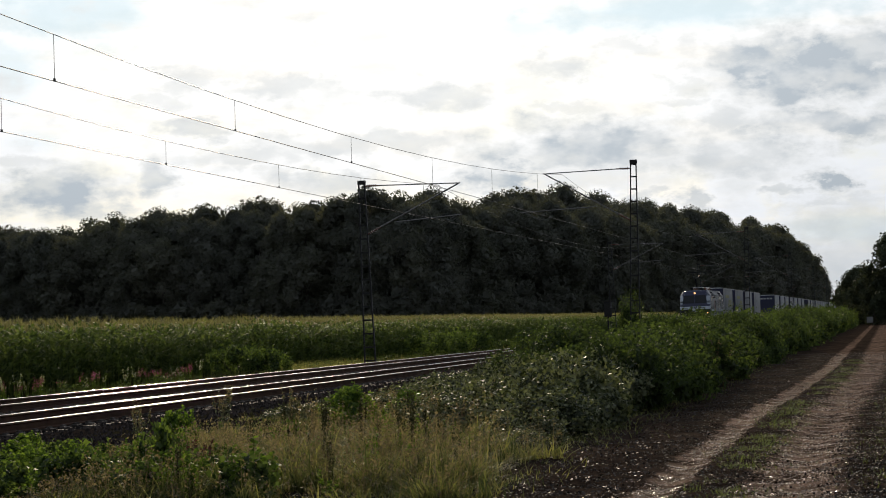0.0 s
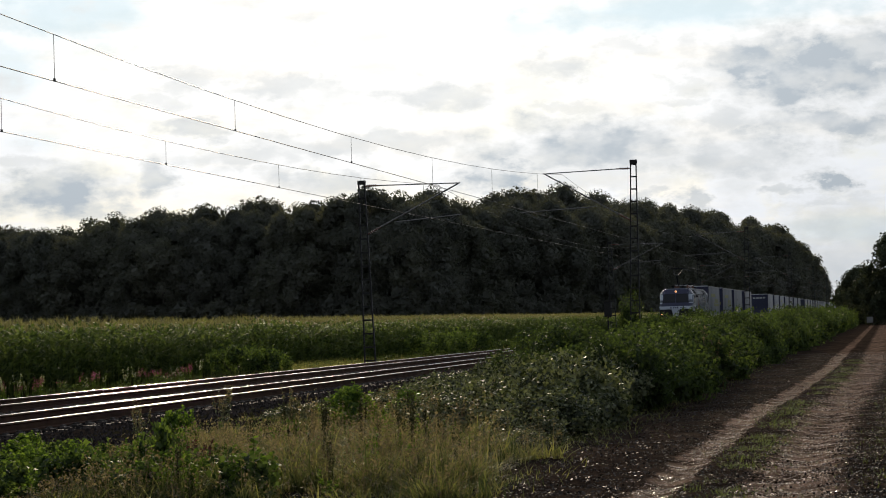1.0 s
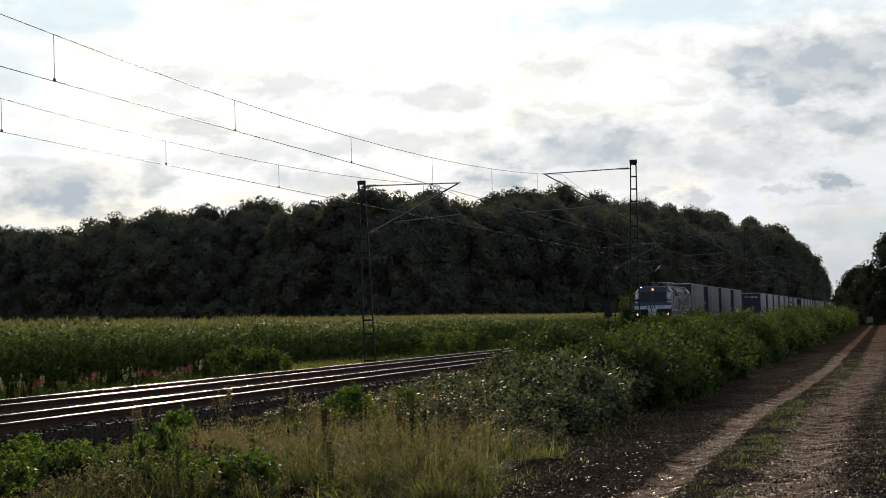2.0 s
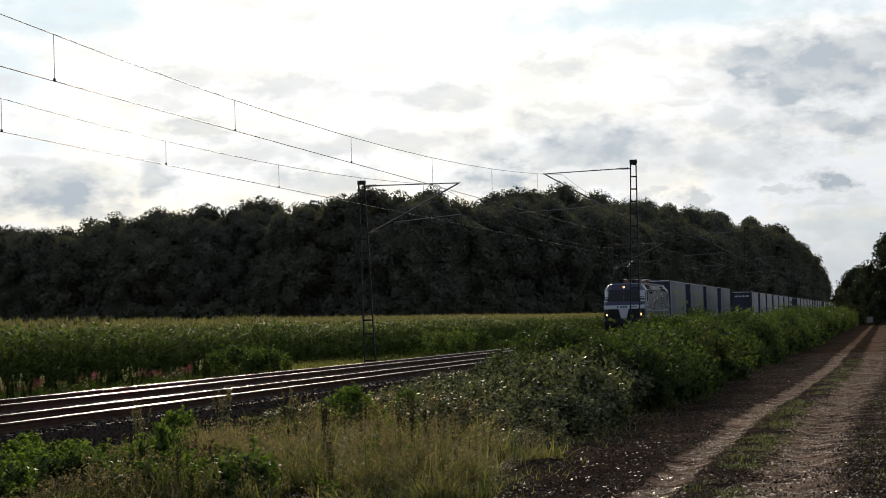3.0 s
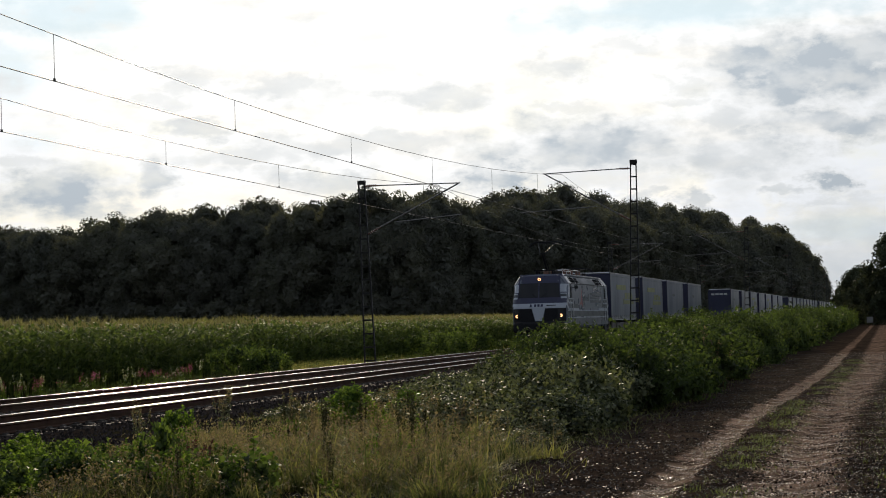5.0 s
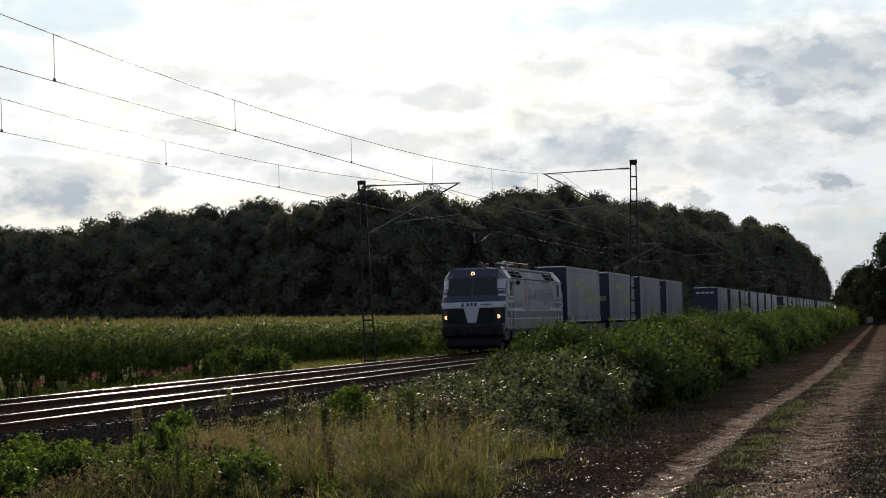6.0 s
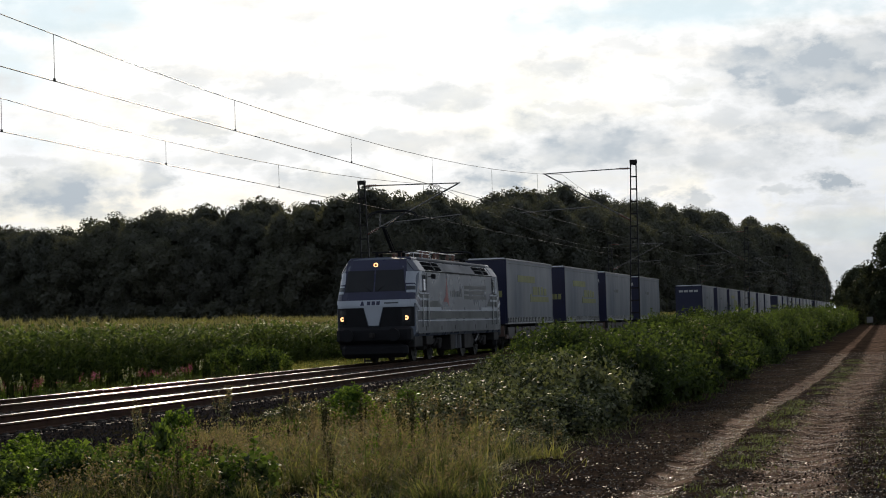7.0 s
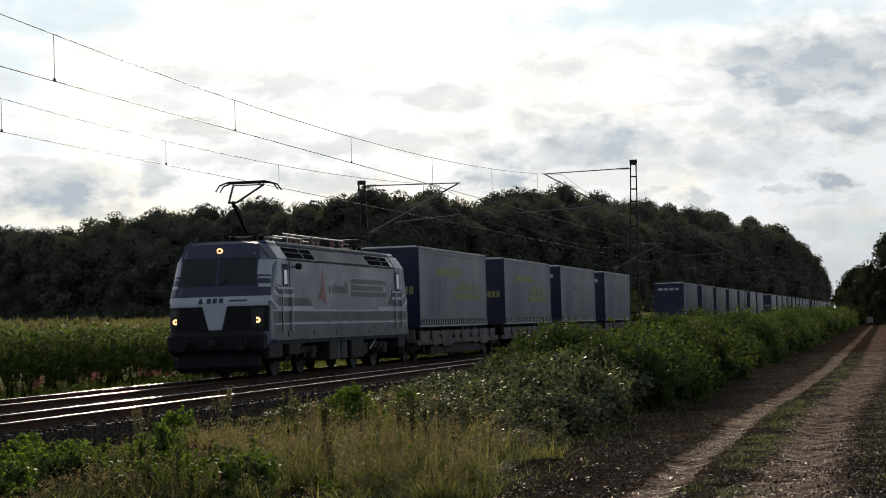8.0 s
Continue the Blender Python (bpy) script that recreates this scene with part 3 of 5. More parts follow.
def cantilever(m, cx, side, tip, ztop, ztip, zdiag, a, za, b, zb):
    """Bracket: top tube, diagonal to its tip, registration tube from (a, za) to (b, zb), with insulators next to the mast."""
    part("top_tube", rods([((cx(ztop) + side * 0.75, 0, ztop), (tip, 0, ztip), 0.024)]), "tube", m)
    d0, d1 = Vector((cx(zdiag) + side * 0.12, 0, zdiag)), Vector((tip + side * 0.1, 0, ztip + 0.02))
    u = (d1 - d0).normalized()
    part("diagonal_tube", rods([(d0 + u * 0.55, d1, 0.03)]), "tube", m)
    part("steady_tube", rods([((a, 0, za), (b, 0, zb), 0.024)]), "tube", m, "slim registration tube")
    part("steady_arm", rods([((b - side * 0.2, 0, zb), (b - side * 0.95, 0, zb - 0.42), 0.012)]), "tube", m)
    for o, w in ((Vector((cx(ztop) + side * 0.1, 0, ztop)), Vector((side, 0, 0))), (d0, u)):
        ins = bmesh.new()
        rod(ins, o, o + w * 0.7, 0.03, 8)
        for i in range(5):
            rod(ins, o + w * (0.16 + 0.085 * i), o + w * (0.18 + 0.085 * i), 0.065, 8)
        part("insulator", ins, "insulator", m, "ribbed brown insulator")


def catenary():
    ml, cl = lattice_mast(1, 7.62)
    cantilever(ml, cl, 1, 4.05, 7.40, 7.36, 5.30, 1.28, 5.80, 4.2, 6.02)
    mr, cr = lattice_mast(-1, 8.80)
    cantilever(mr, cr, -1, -4.0, 8.42, 8.34, 5.95, -1.63, 6.69, -5.25, 6.54)
    for proto, places in ((ml, MAST_L), (mr, MAST_R)):
        proto.location = (*places[0], 0)
        for p in places[1:]:
            copy_thing(proto, pose(*p, 0))
    for xc, masts, zw, zc, k, first, gap in ((TRACK_FAR, MAST_L, WIRE_FAR, CAT_FAR, 7.4e-4, 2.5, 10.6), (TRACK_NEAR, MAST_R, WIRE_NEAR, CAT_NEAR, 6.8e-4, 7.3, 10.92)):
        line = thing("overhead_line", "thin dark contact and messenger wires with droppers", "overhead line", "overhead lines")
        for (x0, y0), (x1, y1) in zip(masts, masts[1:]):
            half, mid = (y1 - y0) / 2, (y0 + y1) / 2

            def zm(y):
                return zc - k * (half * half - (y - mid) ** 2)

            bm, bc = bmesh.new(), bmesh.new()
            n = 16
            pts = [Vector((xc, y0 + (y1 - y0) * i / n, zm(y0 + (y1 - y0) * i / n))) for i in range(n + 1)]
            for a, b in zip(pts, pts[1:]):
                rod(bm, a, b, 0.0085, 5)
            rod(bc, (xc, y0, zw), (xc, y1, zw), 0.010, 5)
            part("messenger_wire", bm, "wire", line)
            part("contact_wire", bc, "wire", line)
            y = y1 - first
            while y > y0 + 2:
                bd = bmesh.new()
                rod(bd, (xc, y, zw), (xc, y, zm(y)), 0.006, 4)
                box(bd, xc - 0.015, xc + 0.015, y - 0.03, y + 0.03, zw - 0.01, zw + 0.05)
                part("dropper", bd, "wire", line)
                y -= gap


catenary()

# ---------------------------------------------------------------- vegetation


def crown_points(rng, n, lobes, shell=0.75):
    """Points spread over the shells of many lobes (centre, radius), with outward normals."""
    top = max(c[2] for c, _ in lobes)
    w = np.array([r ** 2 * (0.35 + c[2] / top) for c, r in lobes])
    k = rng.choice(len(lobes), n, p=w / w.sum())
    C = np.array([c for c, _ in lobes])[k]
    R = np.array([r for _, r in lobes])[k]
    d = rng.normal(0, 1, (n, 3))
    d /= np.linalg.norm(d, axis=1)[:, None]
    rad = R * (shell + (1.08 - shell) * rng.random(n))
    return C + d * rad[:, None], d


def tree(seed, height, width, n, leaf, material, low=0.12, thin=False):
    rng = np.random.default_rng(seed)
    t = thing("forest_tree", "tall broadleaf tree with a dense dark green crown", "tree", "forest trees")
    lobes = []
    for _ in range(60):
        f = rng.uniform(low, 0.89)
        r = width * 0.5 * math.sqrt(max(0.03, 1 - ((f - 0.45) / 0.47) ** 2)) * rng.uniform(0.35, 0.95)
        a = rng.uniform(0, 6.28)
        lobes.append((np.array([math.cos(a) * r, math.sin(a) * r, f * height]), rng.uniform(0.10, 0.19) * width))
    lobes.append((np.array([0, 0, height * 0.9]), 0.16 * width))
    P, D = crown_points(rng, n, lobes, 0.80)
    V, F = leaves(rng, P, D, leaf, 1.2, 0.55)
    F = F[: len(F) // 2] if thin else F
    # leaves deeper in the crown, seen through its gaps
    P, D = crown_points(rng, n // 4, lobes, 0.5)
    P -= D * 0.06 * width
    V, F = join([(V, F), leaves(rng, P, D, leaf * 2.1, 1.1, 0.4)])
    # leafy masses inside the crown
    bm = bmesh.new()
    bmesh.ops.create_icosphere(bm, subdivisions=1, radius=1.0)
    bv, bf = np.array([v.co for v in bm.verts]), np.array([[v.index for v in f.verts] for f in bm.faces])
    bm.free()
    V, F = join([(V, F)] + [(bv * rng.uniform(0.82, 1.0, (len(bv), 1)) * r * 0.36 + c, bf) for c, r in lobes])
    obj("crown", V, F, material, t)
    bm = bmesh.new()
    rod(bm, (0, 0, -0.6), (0, 0, height * 0.45), 0.34, 8, 0.22)
    rod(bm, (0, 0, height * 0.45), (0.3, 0, height * 0.86), 0.22, 8, 0.06)
    for c, r in lobes[:10]:
        rod(bm, (0, 0, max(1.0, c[2] - height * 0.16)), tuple(c), 0.10, 5, 0.03)
    part("trunk", bm, "bark", t)
    return t


# edge of the wood: x, y, height of its trees
EDGE = [(-250, 425, 26.5), (-173, 395, 23.5), (-126, 380, 25), (-84, 360, 24.2), (-60, 430, 26.5), (-45, 540, 28.0), (-31, 640, 30), (-29, 760, 26), (-29, 900, 20)]


def forest():
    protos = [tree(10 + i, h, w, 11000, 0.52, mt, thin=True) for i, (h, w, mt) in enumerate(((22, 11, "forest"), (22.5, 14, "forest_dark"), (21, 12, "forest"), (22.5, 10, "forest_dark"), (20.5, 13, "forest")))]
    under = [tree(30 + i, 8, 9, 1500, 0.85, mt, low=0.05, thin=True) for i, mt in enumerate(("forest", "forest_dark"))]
    for u in under:
        tagged(u, "dense dark shrub at the edge of the wood", "shrub", "woodland edge shrubs")
        u.name = "woodland_shrub"
    rng = random.Random(4)
    used = set()
    pts = []
    for (x0, y0, h0), (x1, y1, h1) in zip(EDGE, EDGE[1:]):
        d = math.hypot(x1 - x0, y1 - y0)
        nx, ny = (y1 - y0) / d, -(x1 - x0) / d      # away from the field
        if ny < 0 and abs(ny) > 0.3:
            nx, ny = -nx, -ny
        if abs(ny) <= 0.3 and nx > 0:
            nx, ny = -nx, -ny
        k = 0.0
        while k < d:
            f = k / d
            x, y = x0 + (x1 - x0) * f, y0 + (y1 - y0) * f
            hh = h0 + (h1 - h0) * f
            pts.append((x + rng.uniform(-2, 2), y + rng.uniform(-2, 2), 0, hh * 0.9))
            pts.append((x + nx * 8 + rng.uniform(-2, 2), y + ny * 8 + rng.uniform(-2, 2), 1, hh))
            if len(pts) % 2:
                pts.append((x + nx * 17 + rng.uniform(-3, 3), y + ny * 17 + rng.uniform(-3, 3), 2, hh * 1.05))
            pts.append((x - nx * 3, y - ny * 3, 3, 7))
            k += 5.8 if y < 600 else 9.0
    for x, y, row, hh in pts:
        p = rng.choice(under if row == 3 else protos)
        s = rng.uniform(0.93, 1.05) * hh / (21.1 if row != 3 else 8.0)
        m = pose(x, y, GROUND, 0, 0, rng.uniform(0, 360))
        if id(p) not in used:
            used.add(id(p))
            p.matrix_basis = m
            o = p
        else:
            o = copy_thing(p, m)
        o.scale = (s, s, s * rng.uniform(0.93, 1.05))
    # trees beyond the end of the path
    ps = [tree(50 + i, h, w, 9000, 0.26, "path_tree", low=0.06) for i, (h, w) in enumerate(((10, 7), (8, 6)))]
    for p in ps:
        tagged(p, "broadleaf tree with low branches beside the field path", "tree", "trees beside the path")
        p.name = "path_tree"
    spots = [(-1.6, 268, 0.72, 0), (1.0, 262, 1.15, 0), (5.0, 250, 1.3, 0), (4.0, 275, 1.6, 1), (-3.2, 300, 0.95, 1), (-3.6, 290, 0.8, 0), (-2.6, 280, 0.8, 1), (-5.6, 330, 0.8, 1), (-9.8, 470, 0.75, 0), (-7.2, 480, 0.85, 1), (-5.5, 430, 0.8, 1), (-10.5, 560, 0.9, 0), (9.5, 262, 1.2, 0), (10, 285, 1.3, 1), (14, 255, 1.2, 0)]
    for i, (x, y, s, k) in enumerate(spots):
        m = pose(x, y, GROUND, 0, 0, 50 * i)
        o = ps[k] if i in (0, 3) else copy_thing(ps[k], m)
        o.matrix_basis = m
        o.scale = (s, s, s)


forest()


def maize_patch(seed, nx, ny, dx, dy, leafn):
    rng = np.random.default_rng(seed)
    parts, tass = [], []
    for i in range(nx):
        for j in range(ny):
            x = (i + 0.5) * dx + rng.normal(0, 0.04)
            y = (j + 0.5) * dy + rng.normal(0, 0.04)
            h = rng.uniform(2.15, 2.5)
            n = leafn
            zs = np.linspace(0.35, h * 0.86, n) + rng.normal(0, 0.04, n)
            base = np.stack([np.full(n, x), np.full(n, y), zs], 1)
            ln = rng.uniform(0.5, 0.75, n) * (1 - 0.45 * (zs / h) ** 3)
            parts.append(blades(rng, base, ln, np.full(n, 0.115), rng.uniform(0.35, 0.75, n), 1.15, 4, rng.uniform(0.6, 1.0)))
            s = blades(rng, np.array([[x, y, 0.0], [x, y, 0.0]]), np.full(2, h * 1.0), np.full(2, 0.035), np.zeros(2), 0.0, 1)
            parts.append(s)
            tass.append(blades(rng, np.repeat([[x, y, h * 0.92]], 5, 0), rng.uniform(0.2, 0.34, 5), np.full(5, 0.022), rng.uniform(0.1, 0.6, 5), 0.6, 2))
    return join(parts), join(tass)


def maize_field():
    variants = []
    for k in range(4):
        (V, F), (V2, F2) = maize_patch(60 + k, 4, 22, 0.75, 0.18, 11)
        variants.append((V, F, V2, F2))
    rng = random.Random(7)
    protos = []
    k = 0
    for row, x0 in enumerate((-29.0, -32.0)):
        for j in range(58):
            y = 42.0 + 3.96 * j
            v = rng.randrange(4)
            if len(protos) < 4:
                V, F, V2, F2 = variants[len(protos)]
                f = thing("maize", "tall green maize plants with pale tassels in rows", "maize", "maize field", "stuff")
                obj("maize_leaves", V, F, "maize", f)
                obj("maize_tassels", V2, F2, "tassel", f)
                protos.append(f)
                f.matrix_basis = pose(x0, y, -0.5)
            else:
                copy_thing(protos[v], pose(x0, y, -0.5 + rng.uniform(-0.08, 0.08)))
    # the field behind, as simple rows
    (V, F), (V2, F2) = maize_patch(70, 3, 14, 1.1, 0.55, 5)
    f = thing("maize", "maize field stretching back to the wood", "maize", "maize field", "stuff")
    obj("maize_leaves", V, F, "maize", f)
    obj("maize_tassels", V2, F2, "tassel", f)
    f.matrix_basis = pose(-36, 42, -0.5)
    for i in range(6):
        for j in range(18):
            if i or j:
                copy_thing(f, pose(-36 - 7.5 * i, 42 + 14.0 * j, -0.5))


maize_field()


def shrub(seed, name, label, category, group, w, h, n, leaf, material, aspect=1.7, stems=9, core=False):
    rng = np.random.default_rng(seed)
    t = thing(name, label, category, group)
    lobes = []
    for _ in range(26):
        a, r = rng.uniform(0, 6.28), math.sqrt(rng.random()) * w * 0.42
        z = rng.uniform(0.1, 0.84) * h * (1 - 0.55 * (r / (w * 0.5)) ** 2)
        lobes.append((np.array([math.cos(a) * r, math.sin(a) * r, z]), rng.uniform(0.10, 0.2) * min(w, h * 1.6)))
    P, D = crown_points(rng, n, lobes, 0.55)
    # loose shoots reaching up
    k = max(8, n // 60)
    a, r = rng.uniform(0, 6.28, k), np.sqrt(rng.random(k)) * w * 0.45
    sh = []
    for i in range(k):
        top = h * rng.uniform(0.85, 1.18) * (1 - 0.4 * (r[i] / (w * 0.5)) ** 2)
        b = np.array([math.cos(a[i]) * r[i], math.sin(a[i]) * r[i], top])
        m = 9
        sh.append(b + np.stack([rng.normal(0, leaf * 0.5, m), rng.normal(0, leaf * 0.5, m), -rng.random(m) * 0.3 * h], 1))
    sh = np.concatenate(sh)
    P = np.concatenate([P, sh])
    D = np.concatenate([D, rng.normal(0, 1, sh.shape)])
    ok = P[:, 2] > -0.05
    V, F = leaves(rng, P[ok], D[ok] + np.array([0, 0, 0.4]), leaf, aspect, 0.7)
    if core:
        # oversized leaves added deep inside each clump to block light from behind
        inner, turn = crown_points(rng, n // 2, lobes, 0.15)
        inner = np.array([c for c, _ in lobes])[rng.integers(0, len(lobes), n // 2)] * np.array([0.9, 0.9, 0.75]) + turn * rng.random((n // 2, 1)) * w * 0.10
        V, F = join([(V, F), leaves(rng, inner[inner[:, 2] > 0], turn[inner[:, 2] > 0], leaf * 1.9, 1.2, 1.0)])
    obj("foliage", V, F, material, t)
    bm = bmesh.new()
    for c, _ in lobes[:stems]:
        rod(bm, (c[0] * 0.25, c[1] * 0.25, -0.15), tuple(c), 0.022, 5, 0.008)
    part("stems", bm, "bark", t)
    return t


def place(protos, spots, seed=0):
    rng = random.Random(seed)
    used = set()
    for x, y, s, sz in spots:
        p = rng.choice(protos)
        m = pose(x, y, terrain(x, y) - 0.03, 0, 0, rng.uniform(0, 360))
        if id(p) in used:
            o = copy_thing(p, m)
        else:
            used.add(id(p))
            o = p
            o.matrix_basis = m
        o.scale = (s, s, s * sz)


def hedge():
    near = [shrub(80 + i, "hedge_shrub", "leafy green shrub in the hedge between path and railway", "shrub", "hedge shrubs", 2.6, 1.5, 4600, 0.100, "shrub", core=True) for i in range(4)]
    far = [shrub(90 + i, "hedge_shrub", "leafy green shrub in the hedge between path and railway", "shrub", "hedge shrubs", 3.2, 1.8, 1800, 0.16, "shrub", core=True) for i in range(3)]
    rng = random.Random(11)
    a, b = [], []
    y = 47.0
    while y < 100:
        hh = 0.92 + 0.16 * min(1, (y - 47) / 40)
        for x in (-5.1, -7.0, -8.7):
            if x < -8 and y < 50:
                continue
            a.append((x + rng.uniform(-0.4, 0.4), y + rng.uniform(-0.6, 0.6), rng.uniform(0.72, 1.1), hh * rng.uniform(0.8, 1.2)))
        y += 2.1
    while y < 290:
        for x in (-5.4, -7.6):
            b.append((x + rng.uniform(-0.5, 0.5), y + rng.uniform(-0.8, 0.8), rng.uniform(0.9, 1.1), (0.88 + 0.24 * min(1, (y - 100) / 70)) * rng.uniform(0.85, 1.12)))
        y += 3.0
    a += [(-4.95 + rng.uniform(-0.2, 0.2), 38.6 + 1.5 * i, rng.uniform(0.85, 1.0), rng.uniform(0.95, 1.15)) for i in range(7)]
    place(near, a, 1)
    place(far, b, 2)
    br = [shrub(100 + i, "bramble_bush", "sprawling bramble with glossy pale-backed leaves", "bramble", "brambles", 2.4, 1.05, 6800, 0.072, "bramble", 1.5, core=True) for i in range(3)]
    sp = [(-5.4, 35.5, 1.05, 1.05), (-5.2, 33.2, 1.1, 1.0), (-6.6, 33.6, 1.0, 0.85), (-5.2, 31.0, 0.95, 0.8), (-5.1, 29.2, 0.7, 0.75), (-6.3, 31.2, 0.8, 0.75), (-5.0, 27.6, 0.5, 0.6), (-7.6, 34.6, 0.8, 0.7), (-5.5, 37.6, 1.1, 1.05), (-6.0, 41.0, 1.05, 1.0), (-7.6, 43.0, 1.05, 1.0), (-5.6, 44.5, 1.0, 1.0), (-7.3, 39.5, 0.9, 0.85), (-8.6, 41.0, 0.95, 0.75), (-9.6, 42.5, 0.9, 0.6),
          (-10.2, 40.0, 0.8, 0.55), (-9.0, 38.0, 0.85, 0.55), (-7.2, 36.0, 0.8, 0.7), (-10.8, 38.0, 0.7, 0.5), (-9.2, 44.8, 1.0, 0.75), (-6.4, 46.2, 1.0, 0.95), (-10.4, 44.0, 0.8, 0.5)]
    place(br, sp, 3)
    lo = [shrub(110 + i, "low_shrub", "low green shrub in the strip beside the maize", "shrub", "trackside shrubs", 4.0, 1.1, 3600, 0.11, "broadleaf") for i in range(2)]
    place(lo, [(-23.2, 74.2, 0.85, 1.35), (-23.1, 75.6, 0.7, 1.3), (-23.3, 108.5, 1.0, 1.3), (-23.0, 112.5, 1.0, 1.35), (-23.3, 116.5, 0.95, 1.2), (-23.8, 132, 0.8, 0.8)], 5)
    yg = [shrub(120, "young_tree", "young bushy tree between railway and maize field", "tree", "", 2.3, 2.9, 4800, 0.11, "shrub")]
    place(yg, [(-22.8, 190.0, 1.25, 1.2)], 6)


hedge()


def sight_height(x, y):
    """Greatest height of the plants on the bank, held under the eye's sight line so the ballast shows."""
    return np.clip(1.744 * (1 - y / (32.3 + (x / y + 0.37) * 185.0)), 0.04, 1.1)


def verge():
    """Tussocks of tall grass between path and railway."""
    rng = np.random.default_rng(21)
    n = 8600
    y = 19 + 22 * rng.random(n) ** 1.15
    x = rng.uniform(-11.6, -3.9, n)
    dens = np.array([fbm(a, b, 0.7) for a, b in zip(x, y)])
    ok = (x < -4.3 - 0.11 * np.maximum(0, y - 24) + 0.25 * np.sin(y * 1.3) + 1.3 * dens) & (rng.random(n) < 0.55 + 1.5 * dens) & ~((x > -6.7) & (y > 28)) & ~((x > -8.5) & (y > 33))
    x, y, dens = x[ok], y[ok], dens[ok]
    m = 20
    tall = rng.random(len(x)) < 0.10
    hc = np.where(tall, rng.uniform(0.45, 0.72, len(x)), rng.uniform(0.14, 0.42, len(x))) * np.clip(1 + 1.3 * dens, 0.5, 1.6) * np.clip((x + 12.6) / 4.2, 0.3, 1)
    X, Y = np.repeat(x, m) + rng.normal(0, 0.06, len(x) * m), np.repeat(y, m) + rng.normal(0, 0.06, len(x) * m)
    Z = np.repeat([terrain(a, b) - 0.02 for a, b in zip(x, y)], m)
    base = np.stack([X, Y, Z], 1)
    h = np.repeat(hc, m) * rng.uniform(0.5, 1.2, len(X))
    h = np.minimum(h, sight_height(X, Y) * rng.uniform(0.55, 1.0, len(X)))
    lean = np.where(rng.random(len(X)) < 0.3, rng.uniform(0.4, 1.0, len(X)), rng.uniform(0.06, 0.45, len(X)))
    V, F = blades(rng, base, h, rng.uniform(0.007, 0.018, len(X)), lean, 1.0, 3)
    g = obj("tall_grass", V, F, "grass")
    tagged(g, "tussocks of tall yellowing grass on the verge", "grass", kind="stuff")
    # stalks with seed heads
    k = rng.choice(np.nonzero(X > -9.8)[0], 4200, replace=False)
    hb = h[k] * 1.15 + 0.03
    V1, F1 = blades(rng, base[k], hb, np.full(len(k), 0.004), rng.uniform(0.02, 0.2, len(k)), 0.4, 2)
    tops = V1.reshape(len(k), -1, 3)[:, -1]
    C = np.repeat(tops, 6, 0) + rng.normal(0, 1, (len(k) * 6, 3)) * np.array([0.012, 0.012, 0.05])
    V2, F2 = leaves(rng, C, np.zeros_like(C), 0.035, 2.2, 1.0, fold=False)
    o1 = obj("grass_stalks", V1, F1, "straw")
    tagged(o1, "dry grass stalks", "grass", kind="stuff")
    o2 = obj("seed_heads", V2, F2, "straw")
    tagged(o2, "dry brown grass seed heads", "grass", kind="stuff")


verge()

# ---------------------------------------------------------------- train

OUTLINE = [(1.42, 0.95), (1.5, 1.1), (1.5, 2.2), (1.5, 3.42), (1.24, 3.80), (1.02, 3.88), (0.5, 3.93), (0.0, 3.945)]
OUTLINE = OUTLINE + [(-x, z) for x, z in reversed(OUTLINE[:-1])]
BODY = 18.3


def nose(x, z):
    """How far back the front lies at (x, z)."""
    return 0.40 * max(0.0, z - 2.15) + 0.22 * max(0.0, z - 3.5) ** 1.0 + 0.36 * (max(0.0, abs(x) - 0.95) / 0.55) ** 2 + 0.05 * x * x


def panel(name, quad, material, parent, label="", proud=0.006, n=10, k=5, turn=False):
    """A panel laid on the curved front; quad: (x, z) bottom left, bottom right, top right, top left."""
    (ax, az), (bx, bz), (cx, cz), (dx, dz) = quad
    bm = bmesh.new()
    g = []
    for j in range(k + 1):
        v = j / k
        row = []
        for i in range(n + 1):
            u = i / n
            x = (ax * (1 - u) + bx * u) * (1 - v) + (dx * (1 - u) + cx * u) * v
            z = (az * (1 - u) + bz * u) * (1 - v) + (dz * (1 - u) + cz * u) * v
            y = nose(x, z) - proud
            row.append(bm.verts.new((x, y, z) if not turn else (-x, BODY - y, z)))
        g.append(row)
    for j in range(k):
        for i in range(n):
            bm.faces.new((g[j][i], g[j][i + 1], g[j + 1][i + 1], g[j + 1][i]))
    edge = [e for e in bm.edges if e.is_boundary]
    r = bmesh.ops.extrude_edge_only(bm, edges=edge)
    for v in r["geom"]:
        if isinstance(v, bmesh.types.BMVert):
            v.co.y += (proud + 0.02) * (-1 if turn else 1)
    return part(name, bm, material, parent, label, smooth=False)


def plate(name, poly, material, parent, side=1, label="", x=1.5, proud=0.006, back=0.02):
    """A flat plate on the side wall; poly: (y, z) corners."""
    bm = bmesh.new()
    a = [bm.verts.new((side * (x + proud), y, z)) for y, z in poly]
    b = [bm.verts.new((side * (x - back), y, z)) for y, z in poly]
    bm.faces.new(a)
    n = len(poly)
    for i in range(n):
        bm.faces.new((a[i], b[i], b[(i + 1) % n], a[(i + 1) % n]))
    bmesh.ops.recalc_face_normals(bm, faces=bm.faces)
    return part(name, bm, material, parent, label)


def rect(y0, y1, z0, z1):
    return [(y0, z0), (y1, z0), (y1, z1), (y0, z1)]


